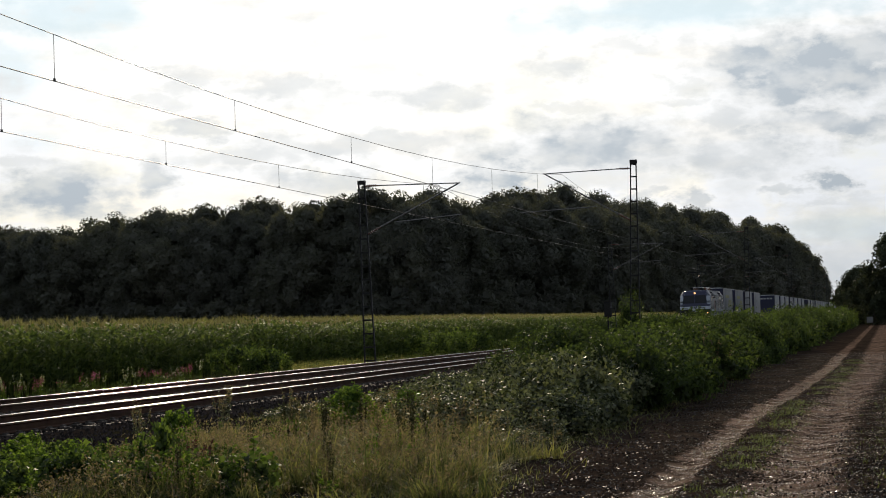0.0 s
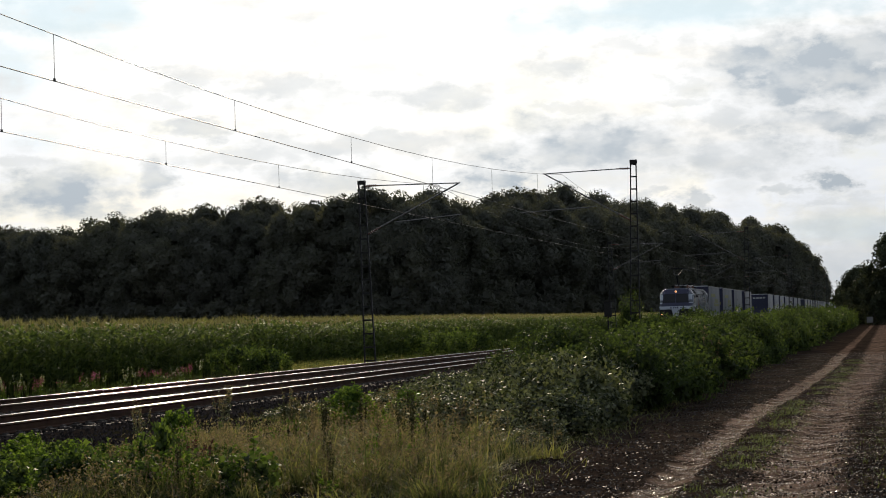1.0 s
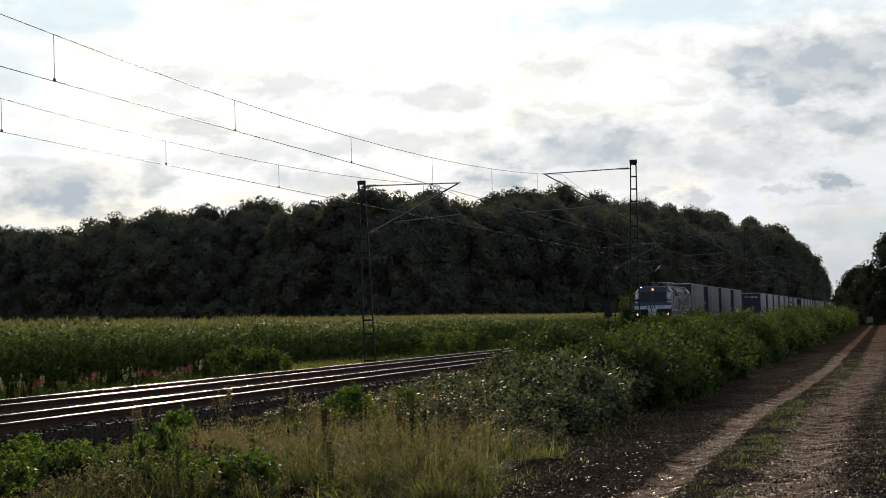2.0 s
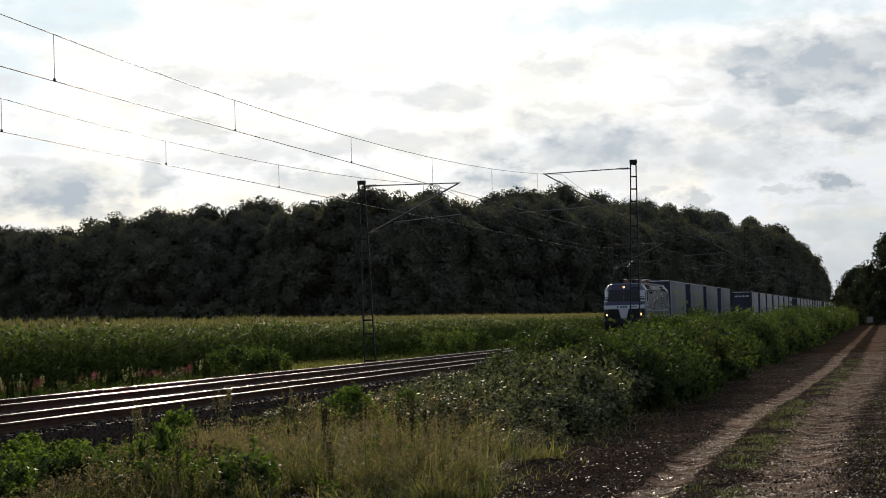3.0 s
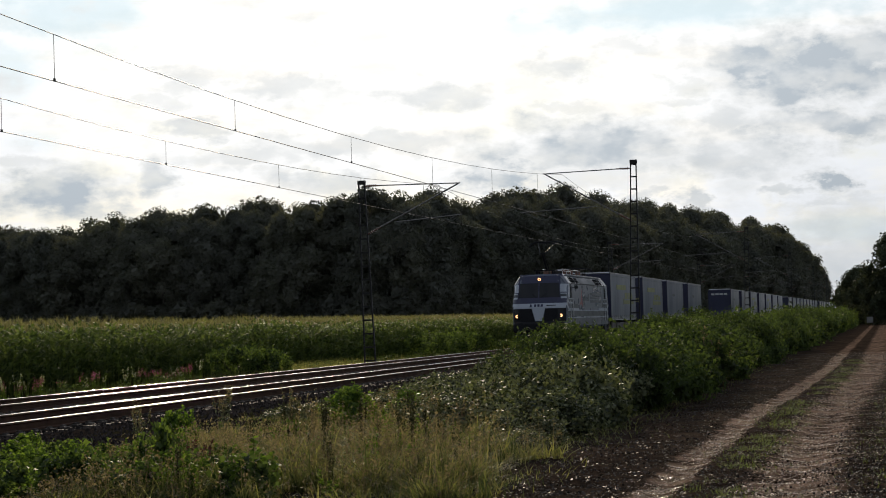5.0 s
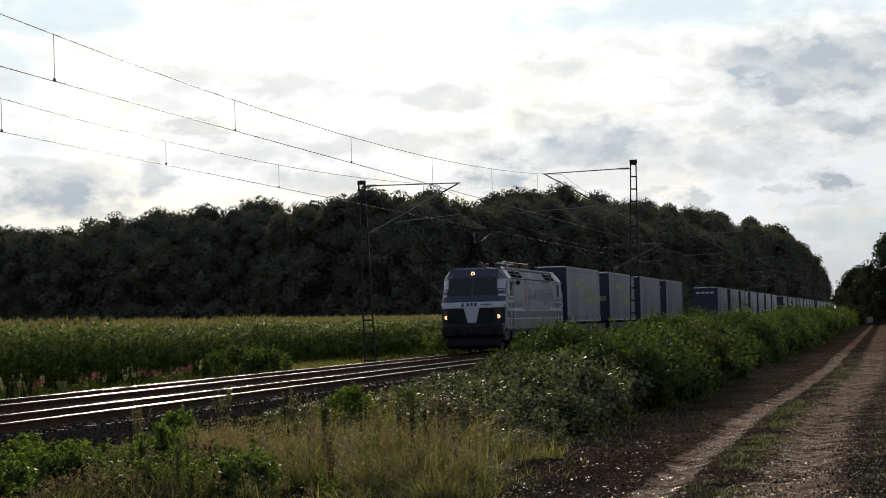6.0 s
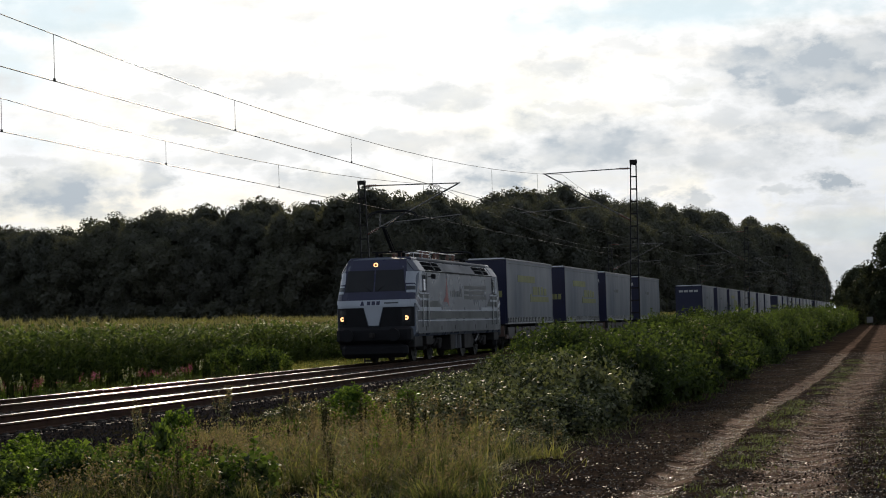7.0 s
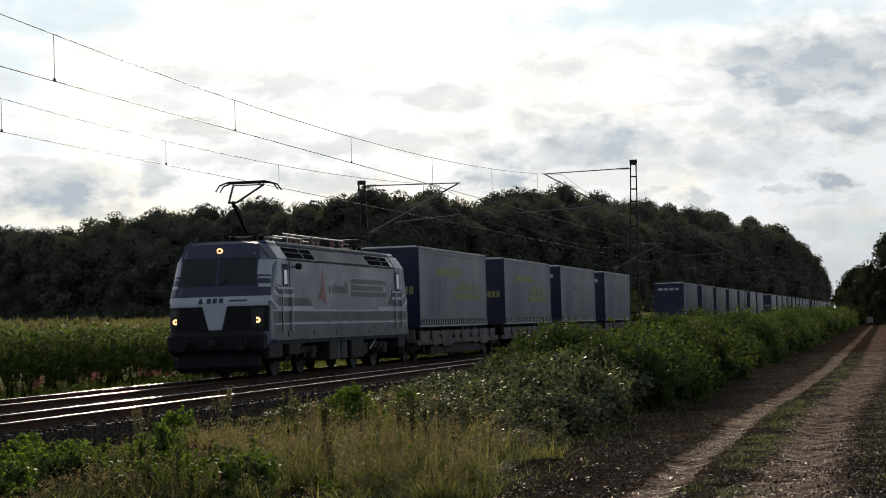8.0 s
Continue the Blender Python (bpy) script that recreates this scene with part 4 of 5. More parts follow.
def slope(name, y0, y1, s0, s1, material, parent, side, label="", proud=0.008):
    """A plate on the sloping roof edge between (1.5, 3.42) and (1.24, 3.80)."""
    bm = bmesh.new()
    n = Vector((0.825, 0, 0.565)) * proud
    c = []
    for y, s in ((y0, s0), (y1, s0), (y1, s1), (y0, s1)):
        c.append(Vector((1.5 - 0.26 * s, y, 3.42 + 0.38 * s)))
    a = [bm.verts.new(((p + n).x * side, p.y, (p + n).z)) for p in c]
    b = [bm.verts.new(((p - n * 3).x * side, p.y, (p - n * 3).z)) for p in c]
    bm.faces.new(a)
    for i in range(4):
        bm.faces.new((a[i], b[i], b[(i + 1) % 4], a[(i + 1) % 4]))
    bmesh.ops.recalc_face_normals(bm, faces=bm.faces)
    return part(name, bm, material, parent, label)


def disc(bm, x, y, z, r, depth, axis, n=20):
    turn = Matrix.Rotation(math.pi / 2, 4, "Y" if axis == "x" else "X")
    bmesh.ops.create_cone(bm, cap_ends=True, segments=n, radius1=r, radius2=r, depth=depth, matrix=Matrix.Translation((x, y, z)) @ turn)


def wheelset(parent, y, r, name="wheelset"):
    """Axle with two wheels, centred on its axle so that it can roll."""
    bm = bmesh.new()
    for s in (-1, 1):
        disc(bm, s * 0.75, 0, 0, r, 0.13, "x", 28)
        disc(bm, s * 0.69, 0, 0, r + 0.028, 0.025, "x", 28)
        disc(bm, s * 0.80, 0, 0, r * 0.42, 0.06, "x", 12)
        for k in range(5):
            a = k * 1.2566
            disc(bm, s * 0.82, math.cos(a) * r * 0.62, math.sin(a) * r * 0.62, 0.06, 0.02, "x", 8)
    disc(bm, 0, 0, 0, 0.09, 1.9, "x", 10)
    w = part(name, bm, "wheel", parent, "steel wheels on an axle")
    w.location = (0, y, r)
    return w


WHEELS = []


def wrap(name, z0, z1, material, parent, side, turn, label="", x0=1.2, y1=2.9, rise=0.30, top=None, proud=0.014):
    """A band that runs from the front round the cab corner, falls by rise, and goes on along the flank to y1."""
    cols = []
    for x in np.linspace(x0, 1.5, 6):
        cols.append((x, None))
    for f in (0.35, 0.7, 1.0):
        cols.append((1.5, f))
    for y in (1.55, y1):
        cols.append((1.5, y))
    bm = bmesh.new()
    rows = 4 if top else 2
    g = []
    for x, f in cols:
        line = []
        for j in range(rows + 1):
            v = j / rows

            def at(lift):
                hi = top if top else z1 + lift
                return (z0 + lift) * (1 - v) + hi * v
            z = at(rise)
            taper = 1 - 0.075 * max(0.0, z - 2.3)
            yc = nose(1.5, z)
            if f is None:
                p = Vector((x * (1 + (taper - 1) * max(0.0, (x - 1.27) / 0.23)), nose(x, z), z))
                k = max(0.0, (x - 1.25) / 0.25)
                p += Vector((0.7 * k, -1.0 + 0.4 * k, 0)) * proud
            elif f <= 1.0:
                z = at(rise * max(0.0, 1 - f * 1.05))
                taper = 1 - 0.075 * max(0.0, z - 2.3)
                yc = nose(1.5, z)
                p = Vector((1.5 * (taper + (1 - taper) * f) + proud, yc + (1.3 - yc) * f, z))
            else:
                p = Vector((1.5 + proud, f, at(0.0)))
            p.x *= side
            if turn:
                p = Vector((p.x, BODY - p.y, p.z))
            line.append(bm.verts.new(p))
        g.append(line)
    for a, b in zip(g, g[1:]):
        for j in range(rows):
            bm.faces.new((a[j], b[j], b[j + 1], a[j + 1]))
    edge = [e for e in bm.edges if e.is_boundary]
    r = bmesh.ops.extrude_edge_only(bm, edges=edge)
    for v in r["geom"]:
        if isinstance(v, bmesh.types.BMVert):
            v.co.x -= side * 0.02
    bmesh.ops.recalc_face_normals(bm, faces=bm.faces)
    return part(name, bm, material, parent, label)


def hood_side(parent, side, turn):
    """Dark cheek between the front, the roof and the white cab corner."""
    bm = bmesh.new()
    g = []
    for x, z in ((1.5, 3.41), (1.37, 3.61), (1.24, 3.80), (1.12, 3.845), (1.0, 3.885)):
        tx = x * (1 - 0.075 * max(0.0, z - 2.3))
        line = []
        for px, py in ((tx, nose(x, z)), ((tx + x) / 2, (nose(x, z) + 1.3) / 2), (x, 1.3), (x, 1.8), (x, 2.3)):
            p = Vector((px + 0.012, py - 0.006 * (py < 1.2), z + 0.012))
            p.x *= side
            if turn:
                p.y = BODY - p.y
            line.append(bm.verts.new(p))
        g.append(line)
    for a, b in zip(g, g[1:]):
        for j in range(4):
            bm.faces.new((a[j], a[j + 1], b[j + 1], b[j]))
    r = bmesh.ops.extrude_edge_only(bm, edges=[e for e in bm.edges if e.is_boundary])
    for v in r["geom"]:
        if isinstance(v, bmesh.types.BMVert):
            v.co += Vector((-0.02 * side, 0, -0.02))
    bmesh.ops.recalc_face_normals(bm, faces=bm.faces)
    part("hood_side", bm, "paint_slate", parent, "slate blue cab roof cheek", smooth=False)


def locomotive():
    t = thing("locomotive", "silver and dark blue electric locomotive with lit headlamps", "locomotive")
    # shell
    bm = bmesh.new()
    n = len(OUTLINE)

    def ring(f):
        return [bm.verts.new(f(x, z)) for x, z in OUTLINE]

    fr = ring(lambda x, z: (x * (1 - 0.075 * max(0, z - 2.3)), nose(x, z), z))
    ys = [1.3, 2.3, 6, 9, 12, 16, 17]
    rings = [fr] + [ring(lambda x, z, y=y: (x, y, z)) for y in ys] + [ring(lambda x, z: (x, BODY - nose(x, z), z))]
    for a, b in zip(rings, rings[1:]):
        for i in range(n - 1):
            bm.faces.new((a[i], a[i + 1], b[i + 1], b[i]))
        bm.faces.new((a[n - 1], a[0], b[0], b[n - 1]))
    for end in (0, 1):
        prev = rings[0] if not end else rings[-1]
        for k in (0.85, 0.65, 0.4, 0.15):
            def inner(x, z, k=k):
                xx, zz = x * k, 2.3 + (z - 2.3) * k
                y = nose(xx, zz)
                return (xx, y if not end else BODY - y, zz)
            cur = ring(inner)
            for i in range(n):
                j = (i + 1) % n
                bm.faces.new((prev[i], prev[j], cur[j], cur[i]))
            prev = cur
        bm.faces.new(prev)
    bmesh.ops.recalc_face_normals(bm, faces=bm.faces)
    part("body", bm, "paint_silver", t, "silver grey painted body shell")
    # both fronts
    for turn in (False, True):
        hood = panel("front_panel", [(-1.29, 2.35), (1.29, 2.35), (1.13, 3.86), (-1.13, 3.86)], "paint_blue", t, "dark blue front panel", turn=turn)
        for s in (-1, 1):
            q = [(0.03, 2.66), (1.16, 2.66), (1.06, 3.46), (0.03, 3.46)]
            if s < 0:
                q = [(-q[1][0], q[1][1]), (-q[0][0], q[0][1]), (-q[3][0], q[3][1]), (-q[2][0], q[2][1])]
            panel("windscreen", q, "glass", t, "dark windscreen", proud=0.014, turn=turn)
            bmw = bmesh.new()
            a, b = Vector((s * 0.12, nose(s * 0.12, 2.68) - 0.04, 2.68)), Vector((s * 0.62, nose(s * 0.62, 3.2) - 0.04, 3.05))
            if turn:
                a, b = Vector((-a.x, BODY - a.y, a.z)), Vector((-b.x, BODY - b.y, b.z))
            rod(bmw, a, b, 0.014, 5)
            part("wiper", bmw, "black", t)
        panel("white_band", [(-1.46, 2.07), (1.46, 2.07), (1.44, 2.345), (-1.44, 2.345)], "paint_white", t, "white front band", proud=0.010, turn=turn, n=16)
        panel("white_tongue", [(-0.19, 1.40), (0.19, 1.40), (0.36, 2.075), (-0.36, 2.075)], "paint_white", t, "white tapering tongue", proud=0.012, turn=turn)
        for s in (-1, 1):
            def mir(q, s=s):
                return q if s > 0 else [(-q[1][0], q[1][1]), (-q[0][0], q[0][1]), (-q[3][0], q[3][1]), (-q[2][0], q[2][1])]
            panel("lower_panel", mir([(0.22, 1.34), (1.46, 1.34), (1.47, 2.06), (0.38, 2.06)]), "black", t, "black lower front panel", proud=0.008, turn=turn)
            lb = panel("lamp_cover", mir([(1.06, 1.46), (1.36, 1.46), (1.36, 2.0), (1.06, 1.98)]), "glass", t, "dark lamp cluster cover", proud=0.016, turn=turn)
            yy = nose(1.215, 1.66) - 0.025
            bl, bc = bmesh.new(), bmesh.new()
            px, py = s * 1.215, yy
            if turn:
                px, py = -px, BODY - yy
            disc(bl, px, py, 1.66, 0.085, 0.03, "y")
            disc(bc, px, py + (-0.018 if not turn else 0.018), 1.66, 0.030, 0.012, "y")
            if not turn:
                lamp = part("headlamp", bl, "lamp", t, "lit warm headlamp")
                part("lamp_core", bc, "dock", lamp, "dark middle of the lit ring")
            else:
                bc.free()
                part("tail_lamp", bl, "paint_red", t, "unlit red tail lamp")
            hood_side(t, s, turn)
            wrap("corner_pillar", 2.655, 3.4, "paint_white", t, s, turn, "white cab corner", x0=1.17, y1=1.66, top=3.39)
            wrap("livery_stripe", 2.60, 2.645, "paint_blue", t, s, turn, x0=1.19)
            wrap("livery_stripe", 2.545, 2.597, "paint_white", t, s, turn, x0=1.20)
            wrap("livery_stripe", 2.40, 2.542, "paint_grey", t, s, turn, x0=1.21)
            wrap("livery_stripe", 2.30, 2.395, "paint_white", t, s, turn, x0=1.22)
            wrap("livery_stripe", 2.055, 2.295, "paint_blue" if not turn else "paint_grey", t, s, turn, x0=1.25, y1=1.6)
            wrap("livery_stripe", 1.90, 2.05, "paint_white", t, s, turn, x0=1.36, y1=5.0)
            # buffers
            bb = bmesh.new()
            y0 = -0.62 if not turn else BODY + 0.62
            d = 1 if not turn else -1
            disc(bb, s * 0.875, y0 + d * 0.02, 1.05, 0.24, 0.05, "y", 16)
            disc(bb, s * 0.875, y0 + d * 0.32, 1.05, 0.11, 0.6, "y", 12)
            part("buffer", bb, "black", t, "dark round buffer")
        yy = nose(0, 3.66) - 0.03
        bl, bc = bmesh.new(), bmesh.new()
        disc(bl, 0, yy if not turn else BODY - yy, 3.66, 0.085, 0.04, "y")
        if not turn:
            disc(bc, 0, yy - 0.024, 3.66, 0.045, 0.012, "y")
            lamp = part("headlamp", bl, "lamp", t, "lit warm headlamp")
            part("lamp_core", bc, "dock", lamp, "dark middle of the lit ring")
        else:
            bc.free()
            part("upper_lamp", bl, "glass", t)
        y0, y1 = (-0.12, 0.5) if not turn else (BODY - 0.5, BODY + 0.12)
        part("buffer_beam", boxes((-1.42, 1.42, y0, y1, 0.72, 1.36), bevel=0.13), "black", t, "black buffer beam")
        part("snow_plough", boxes((-1.26, 1.26, y0 + 0.02, y1 - 0.1, 0.2, 0.74), bevel=0.16), "black", t, "dark snow plough")
        part("coupling_hook", boxes((-0.06, 0.06, y0 - 0.35 if not turn else y1, y0 if not turn else y1 + 0.35, 0.95, 1.12), bevel=0.02), "under", t)
        # emblem and bars in place of the fleet name
        if not turn:
            panel("emblem", [(-0.50, 2.15), (-0.34, 2.15), (-0.39, 2.31), (-0.45, 2.31)], "paint_blue", t, "dark triangular emblem", proud=0.016, n=4, k=2)
            for i in range(3):
                panel("name_bar", [(-0.24 + i * 0.18, 2.16), (-0.11 + i * 0.18, 2.16), (-0.11 + i * 0.18, 2.30), (-0.24 + i * 0.18, 2.30)], "paint_blue", t, proud=0.016, n=2, k=2)
            panel("number_bar", [(0.42, 2.20), (0.95, 2.20), (0.95, 2.25), (0.42, 2.25)], "paint_grey", t, proud=0.016, n=4, k=1)
    # flanks
    for s in (1, -1):
        plate("skirt", rect(0.85, 17.55, 1.06, 1.49), "skirt_grey", t, s, "darker grey lower skirt", proud=0.004)
        plate("grey_band", rect(0.85, 17.55, 1.60, 1.88), "paint_grey", t, s, "dark grey waist band")
        plate("white_line", rect(0.85, 17.55, 1.51, 1.555), "paint_white", t, s)
        plate("white_line", rect(0.85, 17.55, 1.90, 1.945), "paint_white", t, s)
        plate("grey_stripe", [(1.3, 2.055), (5.1, 2.055), (4.5, 2.29), (1.3, 2.29)], "paint_grey", t, s, "mid grey stripe")
        plate("grey_stripe", [(14.7, 2.10), (17.5, 2.10), (17.5, 2.40), (15.2, 2.40)], "paint_grey", t, s, "mid grey stripe")
        plate("red_emblem", [(5.95, 2.50), (6.22, 3.22), (6.42, 2.50), (6.66, 2.06), (6.2, 2.26), (5.55, 2.26)], "paint_red", t, s, "red pointed emblem")
        for i, (w, z1) in enumerate(((0.18, 2.70), (0.26, 2.70), (0.16, 2.78), (0.18, 2.70), (0.28, 2.70), (0.24, 2.70), (0.26, 2.82))):
            y = 6.95 + 0.34 * i
            plate("name_bar", rect(y, y + w, 2.47, z1), "paint_grey", t, s)
        for r in range(3):
            plate("slogan_bar", rect(9.7, 14.6 - 0.5 * (r == 1), 2.38 + 0.21 * r, 2.53 + 0.21 * r), "paint_grey", t, s, "faded grey lettering bar")
        for y in (1.78, 16.05):
            door = plate("cab_door", rect(y - 0.12, y + 0.72, 1.3, 3.36), "paint_silver", t, s, "silver cab door", proud=0.003)
            for g in (y - 0.14, y + 0.72):
                plate("door_gap", rect(g, g + 0.02, 1.3, 3.36), "black", door, s, proud=0.016)
            plate("door_window", rect(y + 0.05, y + 0.50, 2.62, 3.26), "black", door, s, proud=0.020)
            plate("window_pane", rect(y + 0.10, y + 0.42, 2.68, 3.22), "pane", door, s, "silvered pane in place of sky seen through the cab", proud=0.024)
            part("handrail", rods([((s * 1.56, y - 0.2, 1.3), (s * 1.56, y - 0.2, 2.5), 0.016), ((s * 1.56, y + 0.8, 1.3), (s * 1.56, y + 0.8, 2.5), 0.016)]), "alu", t)
        bm = bmesh.new()
        rod(bm, (s * 1.5, 2.75, 3.2), (s * 1.72, 2.75, 3.2), 0.02)
        box(bm, s * 1.72 - 0.09, s * 1.72 + 0.09, 2.70, 2.82, 3.12, 3.30, bevel=0.02)
        part("mirror", bm, "black", t)
        for y0, y1 in ((2.35, 5.5), (12.4, 15.5)):
            v = slope("roof_vent", y0, y1, 0.12, 0.95, "vent", t, s, "flat black plate for the dark recess of a roof air intake")
            f = y0 + (y1 - y0) * 0.5625
            slope("vent_bar", f, f + 0.1, 0.12, 0.95, "roof_grey", v, s, proud=0.03)
            slope("vent_rail", y0, y1, 0.50, 0.55, "roof_grey", v, s, proud=0.035)
        slope("roof_side", 5.6, 12.3, 0.08, 0.98, "roof_grey", t, s, "grey roof flank")
        part("gutter", boxes((s * 1.44, s * 1.54, 2.3, 15.9, 3.39, 3.44)), "black", t)
        # underframe
        for y0, y1, z0, mt in ((0.55, 1.9, 0.55, "bogie"), (2.6, 3.7, 0.6, "under"), (7.1, 8.0, 0.35, "under"), (9.9, 11.6, 0.35, "under"), (16.6, 17.7, 0.6, "bogie")):
            part("underfloor_box", boxes((s * 0.9, s * 1.42, y0, y1, z0, 1.0), bevel=0.03), mt, t)
        for y in (8.5, 9.4):
            bm = bmesh.new()
            rod(bm, (s * 1.15, y, 0.38), (s * 1.15, y, 0.98), 0.24, 12)
            part("air_tank", bm, "roof_grey", t, "pale grey air tank")
        for y in (2.2, 5.0, 7.6, 11.9, 14.3):
            plate("jacking_point", rect(y, y + 0.14, 1.15, 1.32), "black", t, s)
    # bogies
    for yc in (4.45, 13.85):
        bm = bmesh.new()
        for s in (-1, 1):
            box(bm, s * 0.95, s * 1.2, yc - 2.0, yc + 2.0, 0.62, 0.86, bevel=0.04)
            for w in (-1.4, 1.4):
                box(bm, s * 0.92, s * 1.26, yc + w - 0.24, yc + w + 0.24, 0.42, 0.80, bevel=0.05)
                rod(bm, (s * 1.2, yc + w * 0.6, 0.8), (s * 1.2, yc + w * 0.25, 0.5), 0.05, 8)
            for w in (-0.35, 0.35):
                rod(bm, (s * 1.08, yc + w, 0.82), (s * 1.08, yc + w, 1.05), 0.15, 10)
        box(bm, -0.95, 0.95, yc - 0.4, yc + 0.4, 0.5, 0.8, bevel=0.04)
        part("bogie_frame", bm, "under", t, "dark welded bogie frame")
        for s in (-1, 1):
            part("damper", rods([((s * 1.3, yc - 1.1, 0.62), (s * 1.3, yc - 0.3, 0.92), 0.04)], 8), "dull_rail", t)
        for w in (-1.4, 1.4):
            WHEELS.append((wheelset(t, yc + w, 0.625), yc + w, 0.625))
    # roof gear
    part("roof_deck", boxes((-1.215, 1.215, 2.35, 15.95, 3.80, 3.96), bevel=0.05), "roof_grey", t)
    for y in (5.9, 6.6, 7.1, 8.4, 9.1, 11.0, 12.2):
        for x in (0.55, -0.55):
            bm = bmesh.new()
            rod(bm, (x, y, 3.96), (x, y, 4.30), 0.05, 8)
            for k in range(4):
                rod(bm, (x, y, 4.0 + 0.075 * k), (x, y, 4.03 + 0.075 * k), 0.08, 10)
            part("roof_insulator", bm, "insulator", t, "ribbed red-brown roof insulator")
    part("busbar", rods([((x, 5.2, 4.31), (x, 12.6, 4.31), 0.018) for x in (0.55, -0.55)] + [((-0.55, 7.1, 4.31), (0.55, 7.1, 4.31), 0.018), ((-0.55, 9.1, 4.31), (0.55, 9.1, 4.31), 0.018)]), "alu", t)
    part("switch_box", boxes((-0.3, 0.3, 7.4, 8.3, 3.97, 4.26), bevel=0.03), "bogie", t)
    part("roof_rail", rods([((1.0, 2.6, 4.14), (1.0, 5.6, 4.14), 0.014)] + [((1.0, y, 3.9), (1.0, y, 4.14), 0.012) for y in (2.6, 4.1, 5.6)]), "alu", t)
    for y0, y1 in ((1.25, 2.33), (15.97, 17.05)):
        part("cab_roof", boxes((-1.2, 1.2, y0, y1, 3.78, 3.958), bevel=0.06), "paint_blue", t, "dark blue cab roof")
    # pantographs: the front one raised, the other folded
    for up, yb in ((True, 3.0), (False, 14.8)):
        d = 1
        p = part("pantograph_base", boxes((-0.6, 0.6, yb - 0.5, yb + 0.5, 4.16, 4.22), (-0.5, -0.38, yb - 0.4, yb - 0.28, 3.96, 4.16), (0.38, 0.5, yb - 0.4, yb - 0.28, 3.96, 4.16), (-0.5, -0.38, yb + 0.28, yb + 0.4, 3.96, 4.16), (0.38, 0.5, yb + 0.28, yb + 0.4, 3.96, 4.16)), "black", t, "dark pantograph base frame")
        knee = Vector((0, yb - 1.05, 5.12)) if up else Vector((0, yb - 1.6, 4.36))
        head = Vector((0, yb + 0.55, 5.73)) if up else Vector((0, yb + 0.1, 4.44))
        part("lower_arm", rods([((0, yb + 0.3, 4.26), knee, 0.06), ((0.16, yb + 0.1, 4.26), knee + Vector((0.1, 0.1, -0.1)), 0.018)], 8), "black", p)
        part("upper_arm", rods([(knee + Vector((0.12 * s, 0, 0)), head + Vector((0.48 * s, 0, 0)), 0.032) for s in (-1, 1)] + [(knee + Vector((-0.14, 0, 0)), knee + Vector((0.14, 0, 0)), 0.03), (head - Vector((0.5, 0, 0)), head + Vector((0.5, 0, 0)), 0.018)], 8), "black", p)
        rows = []
        for yy in (-0.2, 0.2):
            c = head + Vector((0, yy, 0.06))
            rows.append((c + Vector((-0.6, 0, 0.02)), c + Vector((0.6, 0, 0.02)), 0.034))
            for s in (-1, 1):
                rows.append((c + Vector((0.6 * s, 0, 0.02)), c + Vector((0.85 * s, 0, -0.06)), 0.024))
                rows.append((c + Vector((0.85 * s, 0, -0.06)), c + Vector((0.97 * s, 0, -0.24)), 0.02))
        for s in (-1, 1):
            rows.append((head + Vector((0.48 * s, -0.2, 0.06)), head + Vector((0.48 * s, 0.2, 0.06)), 0.014))
        part("collector_head", rods(rows, 6), "black", p, "twin-strip collector head with horns")
    return t


def curtain_mesh(side):
    bm = bmesh.new()
    ny, nz = 54, 8
    g = []
    for j in range(nz + 1):
        z = 1.58 + (4.28 - 1.58) * j / nz
        row = []
        for i in range(ny + 1):
            y = 0.12 + (13.36) * i / ny
            f = math.sin(math.pi * j / nz)
            x = 1.262 + 0.012 * f + 0.006 * math.sin(y * 5.2) * (1 - 0.3 * j / nz) + 0.008 * noise.noise(Vector((y * 0.8, z * 0.5, side)))
            row.append(bm.verts.new((side * x, y, z)))
        g.append(row)
    for j in range(nz):
        for i in range(ny):
            q = (g[j][i], g[j][i + 1], g[j + 1][i + 1], g[j + 1][i])
            bm.faces.new(q if side > 0 else q[::-1])
    return bm


